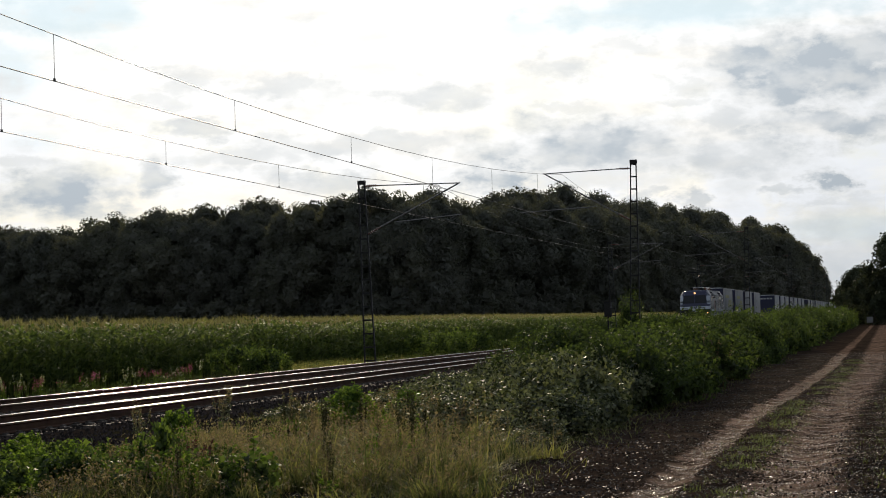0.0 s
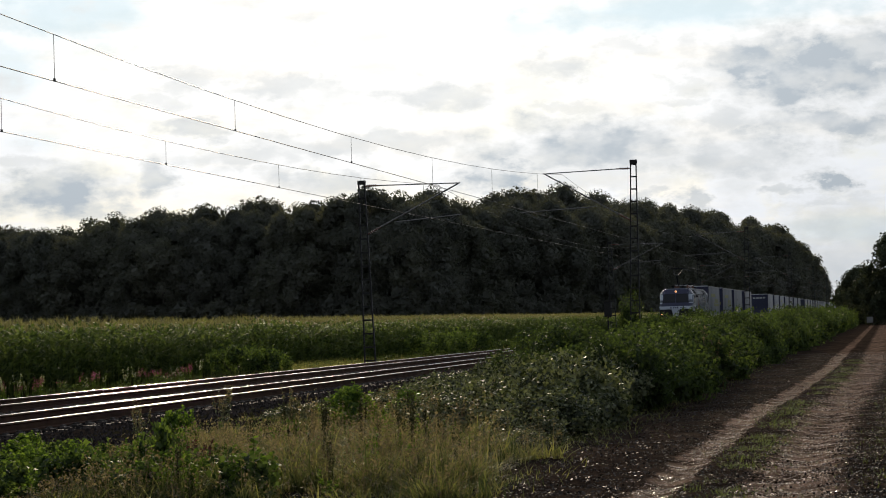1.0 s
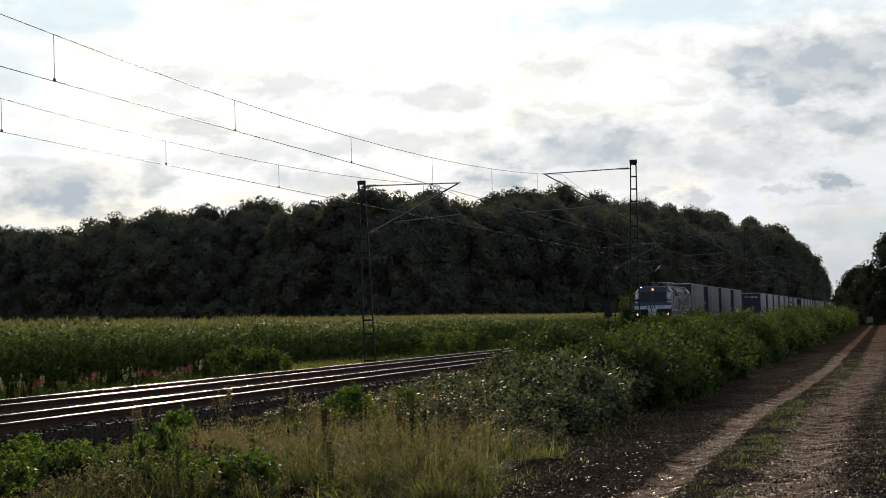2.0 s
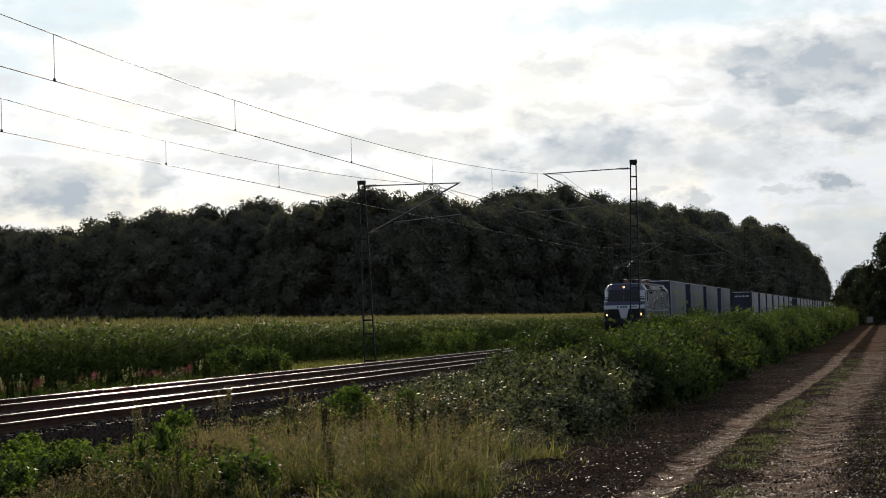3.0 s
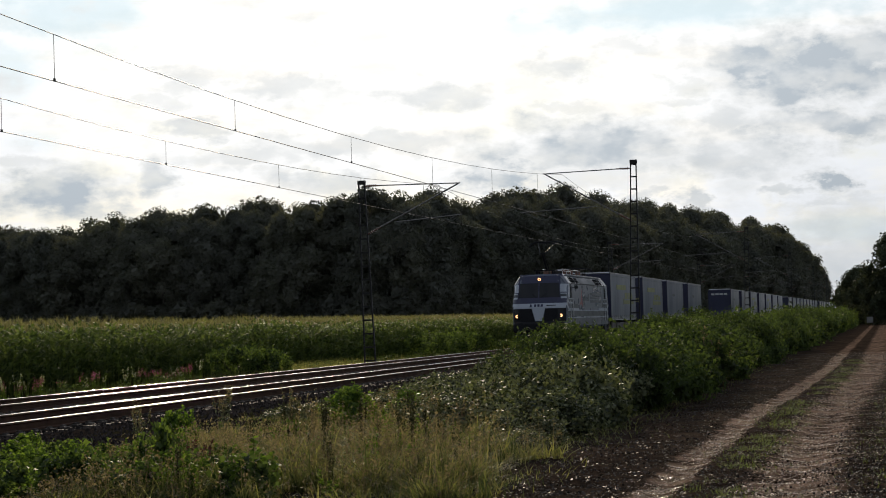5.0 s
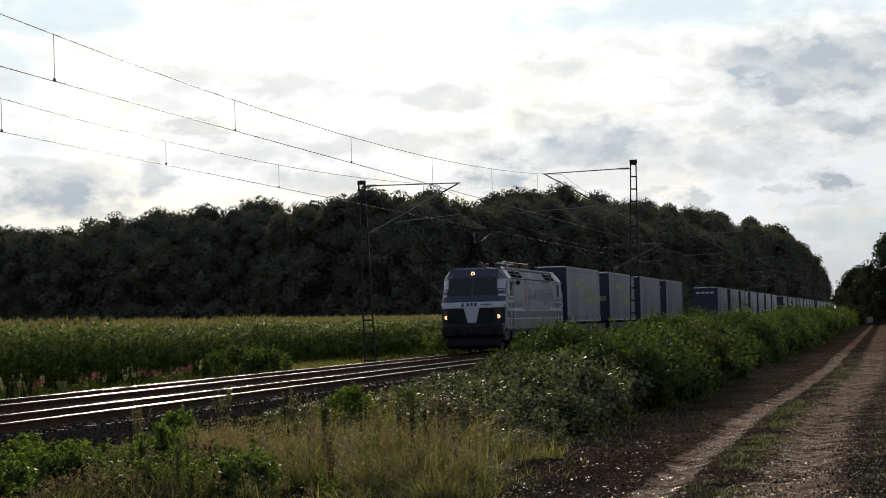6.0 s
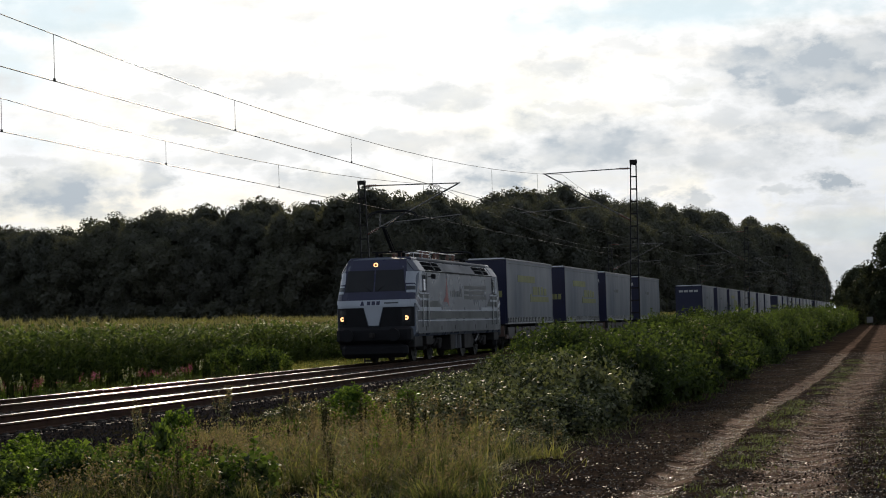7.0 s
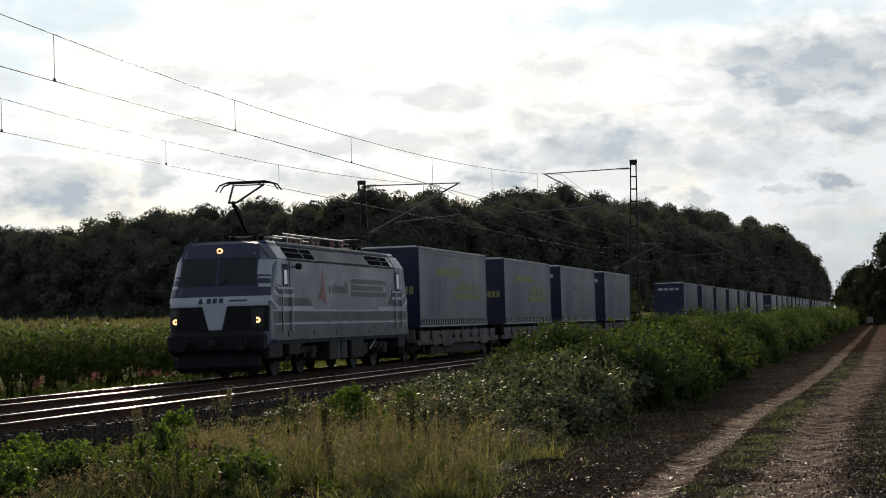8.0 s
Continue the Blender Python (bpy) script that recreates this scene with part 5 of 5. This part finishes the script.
def trailer(print_style):
    label = {0: "silver curtain-sided semi-trailer with faded yellow print and dark blue front", 1: "plain silver curtain-sided semi-trailer with dark blue front wall"}[print_style]
    t = thing("semi_trailer", label, "semi-trailer", "semi-trailers on the train")
    for s in (1, -1):
        part("curtain", curtain_mesh(s), "curtain", t, "silver tarpaulin curtain", smooth=True)
        part("top_rail", boxes((s * 1.20, s * 1.285, 0.0, 13.6, 4.28, 4.36), bevel=0.012), "dull_rail", t)
        part("side_rail", boxes((s * 1.16, s * 1.29, 0.0, 13.6, 1.29, 1.345), bevel=0.01), "strap", t)
        for y in (0.0, 13.48):
            part("corner_post", boxes((s * 1.18, s * 1.28, y, y + 0.12, 1.28, 4.3), bevel=0.01), "trailer_blue", t)
        bm = bmesh.new()
        for i in range(30):
            y = 0.3 + 0.45 * i
            rod(bm, (s * 1.285, y, 1.345), (s * 1.285, y + 0.10, 1.60), 0.013, 4)
            rod(bm, (s * 1.285, y + 0.22, 1.345), (s * 1.285, y + 0.10, 1.60), 0.009, 4)
            box(bm, s * 1.272, s * 1.30, y + 0.05, y + 0.12, 1.44, 1.52)
        tagged(part("strapping", bm, "strap", t, "row of pale curtain straps and buckles"), kind="stuff")
        part("curtain_seam", boxes((s * 1.262, s * 1.284, 0.12, 13.48, 4.13, 4.16)), "paint_grey", t, "dark seam below the roof edge")
        # solid black strip: the gap's shade is put into its colour
        part("strap_band", boxes((s * 1.235, s * 1.262, 0.12, 13.48, 1.36, 1.59)), "tyre", t, "black strip painted in for the shaded gap behind the straps")
        if print_style == 0:
            for y0, y1, z0, z1 in ((3.1, 8.0, 3.30, 3.62), (6.6, 7.0, 2.35, 2.75), (7.0, 12.2, 2.36, 2.62), (7.4, 8.8, 2.70, 3.12), (9.1, 9.6, 2.70, 3.12), (9.9, 10.5, 2.70, 3.12), (10.8, 11.6, 2.70, 3.05)):
                bm = boxes((s * 1.26, s * 1.286, y0, y1, z0, z1), bevel=0.004)
                part("print_bar", bm, "yellow", t, "faded yellow print bar")
        else:
            part("print_bar", boxes((s * 1.26, s * 1.286, 4.0, 6.2, 3.1, 3.3), bevel=0.004), "paint_grey", t, "faint grey print bar")
    part("front_wall", boxes((-1.18, 1.18, 0.0, 0.10, 1.28, 4.3), bevel=0.012), "trailer_blue", t, "dark blue front wall")
    part("front_top_rail", boxes((-1.22, 1.22, -0.02, 0.12, 4.3, 4.40), bevel=0.04), "alu", t)
    for i in range(4):
        part("front_bar", boxes((-0.95 + 0.48 * i, -0.58 + 0.48 * i, -0.012, 0.0, 3.72, 3.92) if print_style else (0.25 + 0.21 * i, 0.41 + 0.21 * i, -0.012, 0.0, 2.55, 2.85)), "strap" if print_style else "yellow", t)
    part("roof", boxes((-1.20, 1.20, 0.12, 13.5, 4.34, 4.39), bevel=0.01), "board", t, "pale roof sheet")
    door = part("rear_door", boxes((-1.18, -0.01, 13.5, 13.6, 1.3, 4.3), bevel=0.012), "trailer_blue", t)
    part("rear_door", boxes((0.01, 1.18, 13.5, 13.6, 1.3, 4.3), bevel=0.012), "trailer_blue", t)
    part("floor", boxes((-1.16, 1.16, 0.1, 13.5, 1.24, 1.36)), "under", t)
    part("chassis", boxes((-0.55, -0.4, 1.0, 13.3, 0.92, 1.24), (0.4, 0.55, 1.0, 13.3, 0.92, 1.24)), "under", t)
    for s in (1, -1):
        for y in (8.6, 9.9, 11.2):
            bm = bmesh.new()
            disc(bm, s * 1.0, y, 0.77, 0.5, 0.36, "x", 24)
            w = part("wheel", bm, "tyre", t, "black trailer wheel")
            bm = bmesh.new()
            disc(bm, s * 1.175, y, 0.77, 0.26, 0.03, "x", 14)
            part("rim", bm, "alu", w)
        part("landing_leg", boxes((s * 0.75, s * 0.9, 2.6, 2.75, 0.66, 1.24)), "under", t)
    return t


WAGON = 35.3


def wagon():
    t = thing("pocket_wagon", "low brown articulated pocket wagon for road trailers", "wagon", "pocket wagons")
    for k in (0, 1):
        y0, y1 = k * 17.65 + 0.55, k * 17.65 + 17.1
        part("pocket_floor", boxes((-1.25, 1.25, y0 + 2.6, y1 - 2.6, 0.24, 0.30), (-1.3, -1.22, y0 + 2.6, y1 - 2.6, 0.24, 0.8), (1.22, 1.3, y0 + 2.6, y1 - 2.6, 0.24, 0.8)), "under", t)
        part("platform", boxes((-1.25, 1.25, y0, y0 + 2.7, 0.62, 0.72), (-1.25, 1.25, y1 - 2.7, y1, 0.62, 0.72)), "under", t)
        part("trailer_hitch", boxes((-0.3, 0.3, y0 + 1.7, y0 + 2.2, 0.72, 1.24), bevel=0.05), "bogie", t)
        for s in (1, -1):
            part("side_sill", boxes((s * 1.30, s * 1.40, y0, y1, 0.60, 0.80), bevel=0.015), "brown", t)
            part("side_sill", boxes((s * 1.32, s * 1.40, y0 + 2.4, y1 - 2.4, 0.98, 1.10), bevel=0.015), "brown", t)
            y = y0 + 0.35
            i = 0
            while y < y1 - 1.6:
                w = (1.75, 1.35, 2.1, 1.2)[i % 4]
                d = (0.50, 0.58, 0.62, 0.46)[i % 4]
                plate("side_panel", [(y + 0.30, 1.14 - d), (y + w - 0.30, 1.14 - d), (y + w - 0.12, 1.22 - d), (y + w - 0.04, 0.98), (y + w, 1.14), (y, 1.14), (y + 0.04, 0.98), (y + 0.12, 1.22 - d)], "wagon_grey", t, s, x=1.41, back=0.06)
                y += w + (0.34, 0.5, 0.28)[i % 3]
                i += 1
    for y in (1.75, 17.65, 33.55):
        bm = bmesh.new()
        for s in (-1, 1):
            box(bm, s * 0.93, s * 1.1, y - 1.25, y + 1.25, 0.42, 0.62, bevel=0.03)
            for w in (-0.9, 0.9):
                box(bm, s * 0.9, s * 1.16, y + w - 0.17, y + w + 0.17, 0.30, 0.62, bevel=0.03)
        box(bm, -0.93, 0.93, y - 0.25, y + 0.25, 0.38, 0.62)
        part("bogie_frame", bm, "under", t)
        for w in (-0.9, 0.9):
            wheelset(t, y + w, 0.46)
    for y, d in ((-0.02, 1), (WAGON + 0.02, -1)):
        for s in (-1, 1):
            bm = bmesh.new()
            disc(bm, s * 0.875, y, 1.04, 0.23, 0.05, "y", 14)
            disc(bm, s * 0.875, y + d * 0.28, 1.04, 0.1, 0.55, "y", 10)
            part("buffer", bm, "under", t)
        part("headstock", boxes((-1.3, 1.3, y + d * 0.5 - 0.06, y + d * 0.5 + 0.06, 0.72, 1.2)), "brown", t)
    return t


TRAIN = []


def build_train():
    TRAIN.append((locomotive(), 0.0))
    w, a, b = wagon(), trailer(0), trailer(1)
    used = set()

    def add(p, d):
        o = p if id(p) not in used else copy_thing(p, pose(0, 0, 0))
        used.add(id(p))
        TRAIN.append((o, d))
    rng = random.Random(3)
    for k in range(17):
        d = 19.35 + WAGON * k
        add(w, d)
        for i, off in enumerate((1.6, 19.75)):
            if k == 2 or (k in (6, 11) and i == 1):
                continue
            add(a if (k == 0 or (k > 3 and rng.random() < 0.4)) else b, d + off)


build_train()

# ---------------------------------------------------------------- verge plants and small things


def weed(seed, name, label, group, h, leaf, n, material, spread=0.2, spike=None):
    """An upright weed: a few stems, leaves round them, and perhaps a flower spike."""
    rng = np.random.default_rng(seed)
    t = thing(name, label, "plant", group)
    bm = bmesh.new()
    P, D, S = [], [], []
    k = int(rng.integers(3, 7))
    for i in range(k):
        a = rng.uniform(0, 6.28)
        top = np.array([math.cos(a) * spread * rng.random(), math.sin(a) * spread * rng.random(), h * rng.uniform(0.7, 1.05)])
        foot = top * np.array([0.3, 0.3, 0.0])
        rod(bm, tuple(foot - np.array([0, 0, 0.05])), tuple(top), 0.006, 4, 0.003)
        m = n // k
        f = rng.uniform(0.15, 0.98, m)
        c = foot + (top - foot) * f[:, None]
        o = rng.normal(0, 1, (m, 3)) * np.array([1, 1, 0.25])
        o /= np.linalg.norm(o, axis=1)[:, None]
        P.append(c + o * leaf * 0.55 * (1.2 - 0.6 * f)[:, None])
        D.append(o * 0.4 + np.array([0, 0, 0.9]))
        if spike:
            m = 26
            f = rng.uniform(0.72, 1.08, m)
            S.append(foot + (top - foot) * f[:, None] + rng.normal(0, 0.018, (m, 3)))
    P, D = np.concatenate(P), np.concatenate(D)
    V, F = leaves(rng, P, D, leaf, 1.8, 0.45)
    tagged(part("stalk", bm, material, t), kind="stuff")
    obj("foliage", V, F, material, t)
    if spike:
        S = np.concatenate(S)
        V, F = leaves(rng, S, np.zeros_like(S), 0.035, 1.3, 1.0, fold=False)
        tagged(obj("flower_spike", V, F, spike, t), kind="stuff")
    return t


def verge_plants():
    rng = random.Random(31)
    green = [weed(200 + i, "nettle", "leafy green nettle in the verge grass", "verge weeds", 0.85, 0.10, 150, "weed", 0.28) for i in range(3)]
    sp = []
    for _ in range(70):
        y = rng.uniform(20.0, 27.5)
        sp.append((-0.385 * y - rng.uniform(-1.6, 1.2), y, (0.62 - 0.05 * (y - 23)) * rng.uniform(0.7, 1.1), rng.uniform(0.85, 1.1)))
    for _ in range(150):
        x = rng.uniform(-11.0, -5.2)
        sp.append((x, rng.uniform(20, 35), rng.uniform(0.3, 0.55) * (1.0 if x > -9 else 0.6), rng.uniform(0.8, 1.2)))
    place(green, [(x, y, min(k, sight_height(x, y) * 1.1), kz) for x, y, k, kz in sp if sight_height(x, y) > 0.12], 8)
    bush = [shrub(215, "verge_bush", "bright green leafy bush in the verge", "bush", "verge bushes", 1.3, 0.95, 1300, 0.085, "weed"), shrub(216, "verge_bush", "bright green leafy bush in the verge", "bush", "verge bushes", 1.2, 1.0, 900, 0.11, "weed", 1.3)]
    place(bush, [(-9.1, 35.2, 0.85, 1.0), (-8.4, 36.2, 0.7, 0.9), (-9.7, 36.3, 0.6, 0.9), (-9.9, 28.4, 0.5, 1.4), (-9.3, 26.8, 0.45, 1.1)] + [(-0.385 * y - o, y, (0.66 - 0.05 * (y - 22)) * rng.uniform(0.8, 1.1), rng.uniform(0.75, 1.0)) for y, o in ((20.6, -0.4), (21.2, 0.6), (22.0, -0.7), (22.4, 0.3), (23.2, 1.0), (23.6, -0.5), (24.4, 0.4), (25.2, 1.2), (25.6, -0.2), (26.6, 0.6), (27.4, 1.2), (21.6, -1.6), (24.0, -1.4))], 9)
    broad = [shrub(217 + i, "broadleaf_bush", "broad-leaved green bush at the foot of the bank", "bush", "broad-leaved bushes", 1.0, 0.70, 900, 0.10, "broadleaf", 1.3, 7) for i in range(3)]
    place(broad, [(-0.405 * y - rng.uniform(-1.9, 1.3), y, rng.uniform(0.45, 0.85) * (1.08 - 0.07 * (y - 20)), rng.uniform(0.8, 1.1)) for y in [20.3 + 0.13 * k for k in range(46)]] + [(-8.05, 22.6, 0.6, 1.75), (-8.3, 22.9, 0.55, 1.8)], 16)
    tall = [weed(280 + i, "seeding_weed", "tall dark seeding weed standing in the grass", "tall weeds", 0.95, 0.05, 110, "dark_stalk", 0.12, "dark_stalk") for i in range(3)]
    sp = [(rng.uniform(-9.4, -4.9), rng.uniform(20.5, 33)) for _ in range(30)]
    place(tall, [(x, y, min(rng.uniform(0.5, 0.85), 1.05 * sight_height(x, y)), rng.uniform(0.9, 1.1)) for x, y in sp if sight_height(x, y) > 0.25], 17)
    spikes = [weed(220 + i, "mullein", "pale grey-green weed with dry spikes", "verge spikes", 0.8, 0.07, 90, "bramble", 0.25, "straw") for i in range(2)]
    place(spikes, [(-10.9, 33.6, 0.9, 1.0), (-11.1, 34.2, 0.8, 1.0), (-9.9, 34.6, 0.9, 1.0), (-10.2, 35.2, 0.85, 1.1), (-9.7, 35.6, 0.9, 1.0), (-11.6, 31.5, 0.7, 1.0), (-11.3, 30.6, 0.6, 1.0), (-11.9, 32.0, 0.6, 1.0)], 10)
    dock = [weed(230, "dock", "dead dark red-brown dock plant", "docks", 0.75, 0.06, 260, "dock", 0.2, "dock")]
    place(dock, [(-7.75, 23.0, 0.85, 1.0), (-7.95, 23.3, 0.8, 0.9), (-7.5, 23.2, 0.65, 0.9)], 11)
    pink = [weed(240 + i, "willowherb", "pink flowering willowherb beside the maize", "willowherbs", 0.95, 0.07, 90, "weed", 0.3, "pink") for i in range(2)]
    sp = [(-22.9 + rng.uniform(-0.5, 0.5), rng.uniform(49, 68), rng.uniform(0.4, 0.62), rng.uniform(0.8, 1.1)) for _ in range(24)]
    place(pink, sp, 12)
    umb = [weed(250, "cow_parsley", "white flowering umbel plant beside the maize", "umbel plants", 1.0, 0.07, 70, "weed", 0.3, "umbel")]
    place(umb, [(-23.4 + rng.uniform(-0.5, 0.5), rng.uniform(50, 72), rng.uniform(0.4, 0.7), 1.0) for _ in range(14)], 13)
    dry = [weed(270 + i, "dry_weed", "dry pale brown seeding weed at the hedge foot", "dry weeds", 0.9, 0.06, 160, "straw", 0.3, "straw") for i in range(2)]
    place(dry, [(-4.3, 51.0, 1.5, 1.0), (-4.5, 52.6, 1.5, 1.1), (-4.2, 54.0, 1.2, 1.0), (-6.2, 30.5, 0.7, 1.0), (-6.9, 31.5, 0.8, 1.0), (-8.2, 29.5, 0.7, 1.0), (-7.4, 26.5, 0.6, 1.0), (-5.9, 27.2, 0.55, 1.0), (-9.0, 31.0, 0.6, 1.0), (-6.5, 24.0, 0.5, 1.0)], 15)
    # weeds along the far shoulder
    low = [weed(260 + i, "shoulder_weed", "low dark green weed on the track shoulder", "shoulder weeds", 0.6, 0.11, 140, "broadleaf", 0.4) for i in range(2)]
    place(low, [(-23.3 + rng.uniform(-0.9, 0.6), rng.uniform(48, 125), rng.uniform(0.35, 0.75), rng.uniform(0.7, 1.0)) for _ in range(110)], 14)
    r = np.random.default_rng(33)
    n = 4200
    x, y = r.uniform(-24.3, -22.2, n), np.where(r.random(n) < 0.75, r.normal(83, 4.5, n), r.uniform(78, 130, n))
    base = np.stack([x, y, np.full(n, -0.5)], 1)
    V, F = blades(r, base, r.uniform(0.3, 0.75, n), np.full(n, 0.012), r.uniform(0.05, 0.4, n), 0.6, 2)
    tagged(obj("shoulder_grass", V, F, "grass"), "dry pale grass on the far track shoulder", "grass", kind="stuff")


verge_plants()


def path_cover():
    """Fallen leaves, gravel and the grassy crown of the path."""
    r = np.random.default_rng(41)

    def heights(x, y):
        return np.array([terrain(a, b) for a, b in zip(x, y)])

    def flakes(n, x0, x1, size, material, name, label, y0=17, y1=90, power=2.2, tilt=0.25, keep=None):
        y = y0 + (y1 - y0) * r.random(n) ** power
        x = r.uniform(x0, x1, n)
        if keep is not None:
            ok = keep(x, y)
            x, y = x[ok], y[ok]
        C = np.stack([x, y, heights(x, y) + size * 0.5], 1)
        V, F = leaves(r, C, np.tile([0, 0, 1.0], (len(C), 1)), size, 1.35, tilt)
        tagged(obj(name, V, F, material), label, "leaf litter" if "leaf" in name else "gravel", kind="stuff")

    def off_ruts(x, y):
        u = x - drift(y)
        return (np.abs(u + 2.38) > 0.2 + 0.12 * r.random(len(x))) & ((np.abs(u + 1.06) > 0.28 + 0.1 * r.random(len(x))) | (r.random(len(x)) < 0.25))

    def in_rut(c, w):
        return lambda x, y: np.abs(x - drift(y) - c) < w * (0.35 + 0.65 * r.random(len(x)))

    flakes(40000, -6.2, 1.4, 0.034, "litter", "leaf_litter", "dark curled fallen leaves strewn over the path", tilt=0.6, keep=off_ruts)
    flakes(30000, -4.2, 1.4, 0.022, "litter", "leaf_litter", "crumbs of dark earth and leaf on the path", tilt=0.5, keep=off_ruts)
    flakes(44000, -2.7, -1.5, 0.020, "stone", "gravel", "pale gravel in the wheel rut", tilt=0.4, keep=in_rut(-2.38, 0.28))
    flakes(56000, -1.7, 0.4, 0.020, "stone", "gravel", "pale gravel in the wheel rut", tilt=0.4, keep=in_rut(-1.02, 0.58))
    flakes(20000, -1.6, 1.4, 0.018, "stone", "gravel", "fine gravel trodden into the path", tilt=0.4)
    flakes(7000, -3.0, 1.4, 0.016, "stone", "gravel", "scattered pale stones on the path", tilt=0.4)
    n = 16000
    y = 17 + 60 * r.random(n) ** 1.9
    x = np.concatenate([r.normal(-1.74, 0.17, n // 2), r.normal(-1.65, 0.28, n // 4), r.normal(0.15, 0.35, n - n // 2 - n // 4)])
    d = np.array([fbm(a, b, 0.9) for a, b in zip(x, y)])
    ok = d > -0.02
    x, y = x[ok] + drift(y[ok]), y[ok]
    base = np.stack([x, y, heights(x, y) - 0.01], 1)
    V, F = blades(r, base, r.uniform(0.03, 0.10, len(x)), np.full(len(x), 0.006), r.uniform(0.2, 0.9, len(x)), 0.6, 2)
    tagged(obj("crown_grass", V, F, "turf"), "short grass on the crown of the path", "grass", kind="stuff")
    # ragged edge between verge and path
    n = 6500
    y = 18 + 70 * r.random(n) ** 1.8
    x = r.normal(-4.55, 0.4, n)
    base = np.stack([x, y, heights(x, y) - 0.01], 1)
    V, F = blades(r, base, r.uniform(0.04, 0.20, n), np.full(n, 0.009), r.uniform(0.3, 1.0, n), 0.8, 2)
    tagged(obj("edge_grass", V, F, "grass"), "trailing grass along the path edge", "grass", kind="stuff")


path_cover()


def small_things():
    t = thing("relay_box", "dark switch cabinet on a post beside the catenary mast", "switch box")
    part("cabinet", boxes((-0.30, 0.30, -0.22, 0.22, 1.55, 2.75), bevel=0.03), "mast", t)
    part("lid", boxes((-0.35, 0.35, -0.27, 0.27, 2.75, 2.82), bevel=0.01), "mast", t)
    part("post", boxes((-0.07, 0.07, -0.07, 0.07, -0.7, 1.56)), "mast", t)
    part("upper_post", boxes((0.12, 0.20, -0.03, 0.03, 2.8, 3.7)), "mast", t)
    t.location = (-22.54, 172.0, 0)
    b = thing("notice_board", "plain whitish board on two posts by the path end", "board")
    part("panel", boxes((-0.36, 0.36, -0.02, 0.02, 0.35, 1.05), bevel=0.008), "board", b)
    for s in (-1, 1):
        part("post", boxes((s * 0.30 - 0.03, s * 0.30 + 0.03, 0.022, 0.08, -0.3, 1.1)), "bark", b)
    b.location = (-2.1, 254.0, GROUND)


small_things()

U8, SPEED, BRAKE = 56.79, 18.70, 0.0487      # place at the end, m/s, m/s2


def train_at(t):
    return U8 + SPEED * (8 - t) + BRAKE * (8 - t) ** 2 / 2


def motions():
    steps = [0.5 * i for i in range(17)]
    for o, d in TRAIN:
        walk(o, [(t, pose(TRACK_FAR, train_at(t) + d, 0)) for t in steps])
    for w, y, r in WHEELS:
        walk(w, [(k / 30, pose(0, y, r, math.degrees((train_at(k / 30) - U8) / r))) for k in range(241)])


motions()
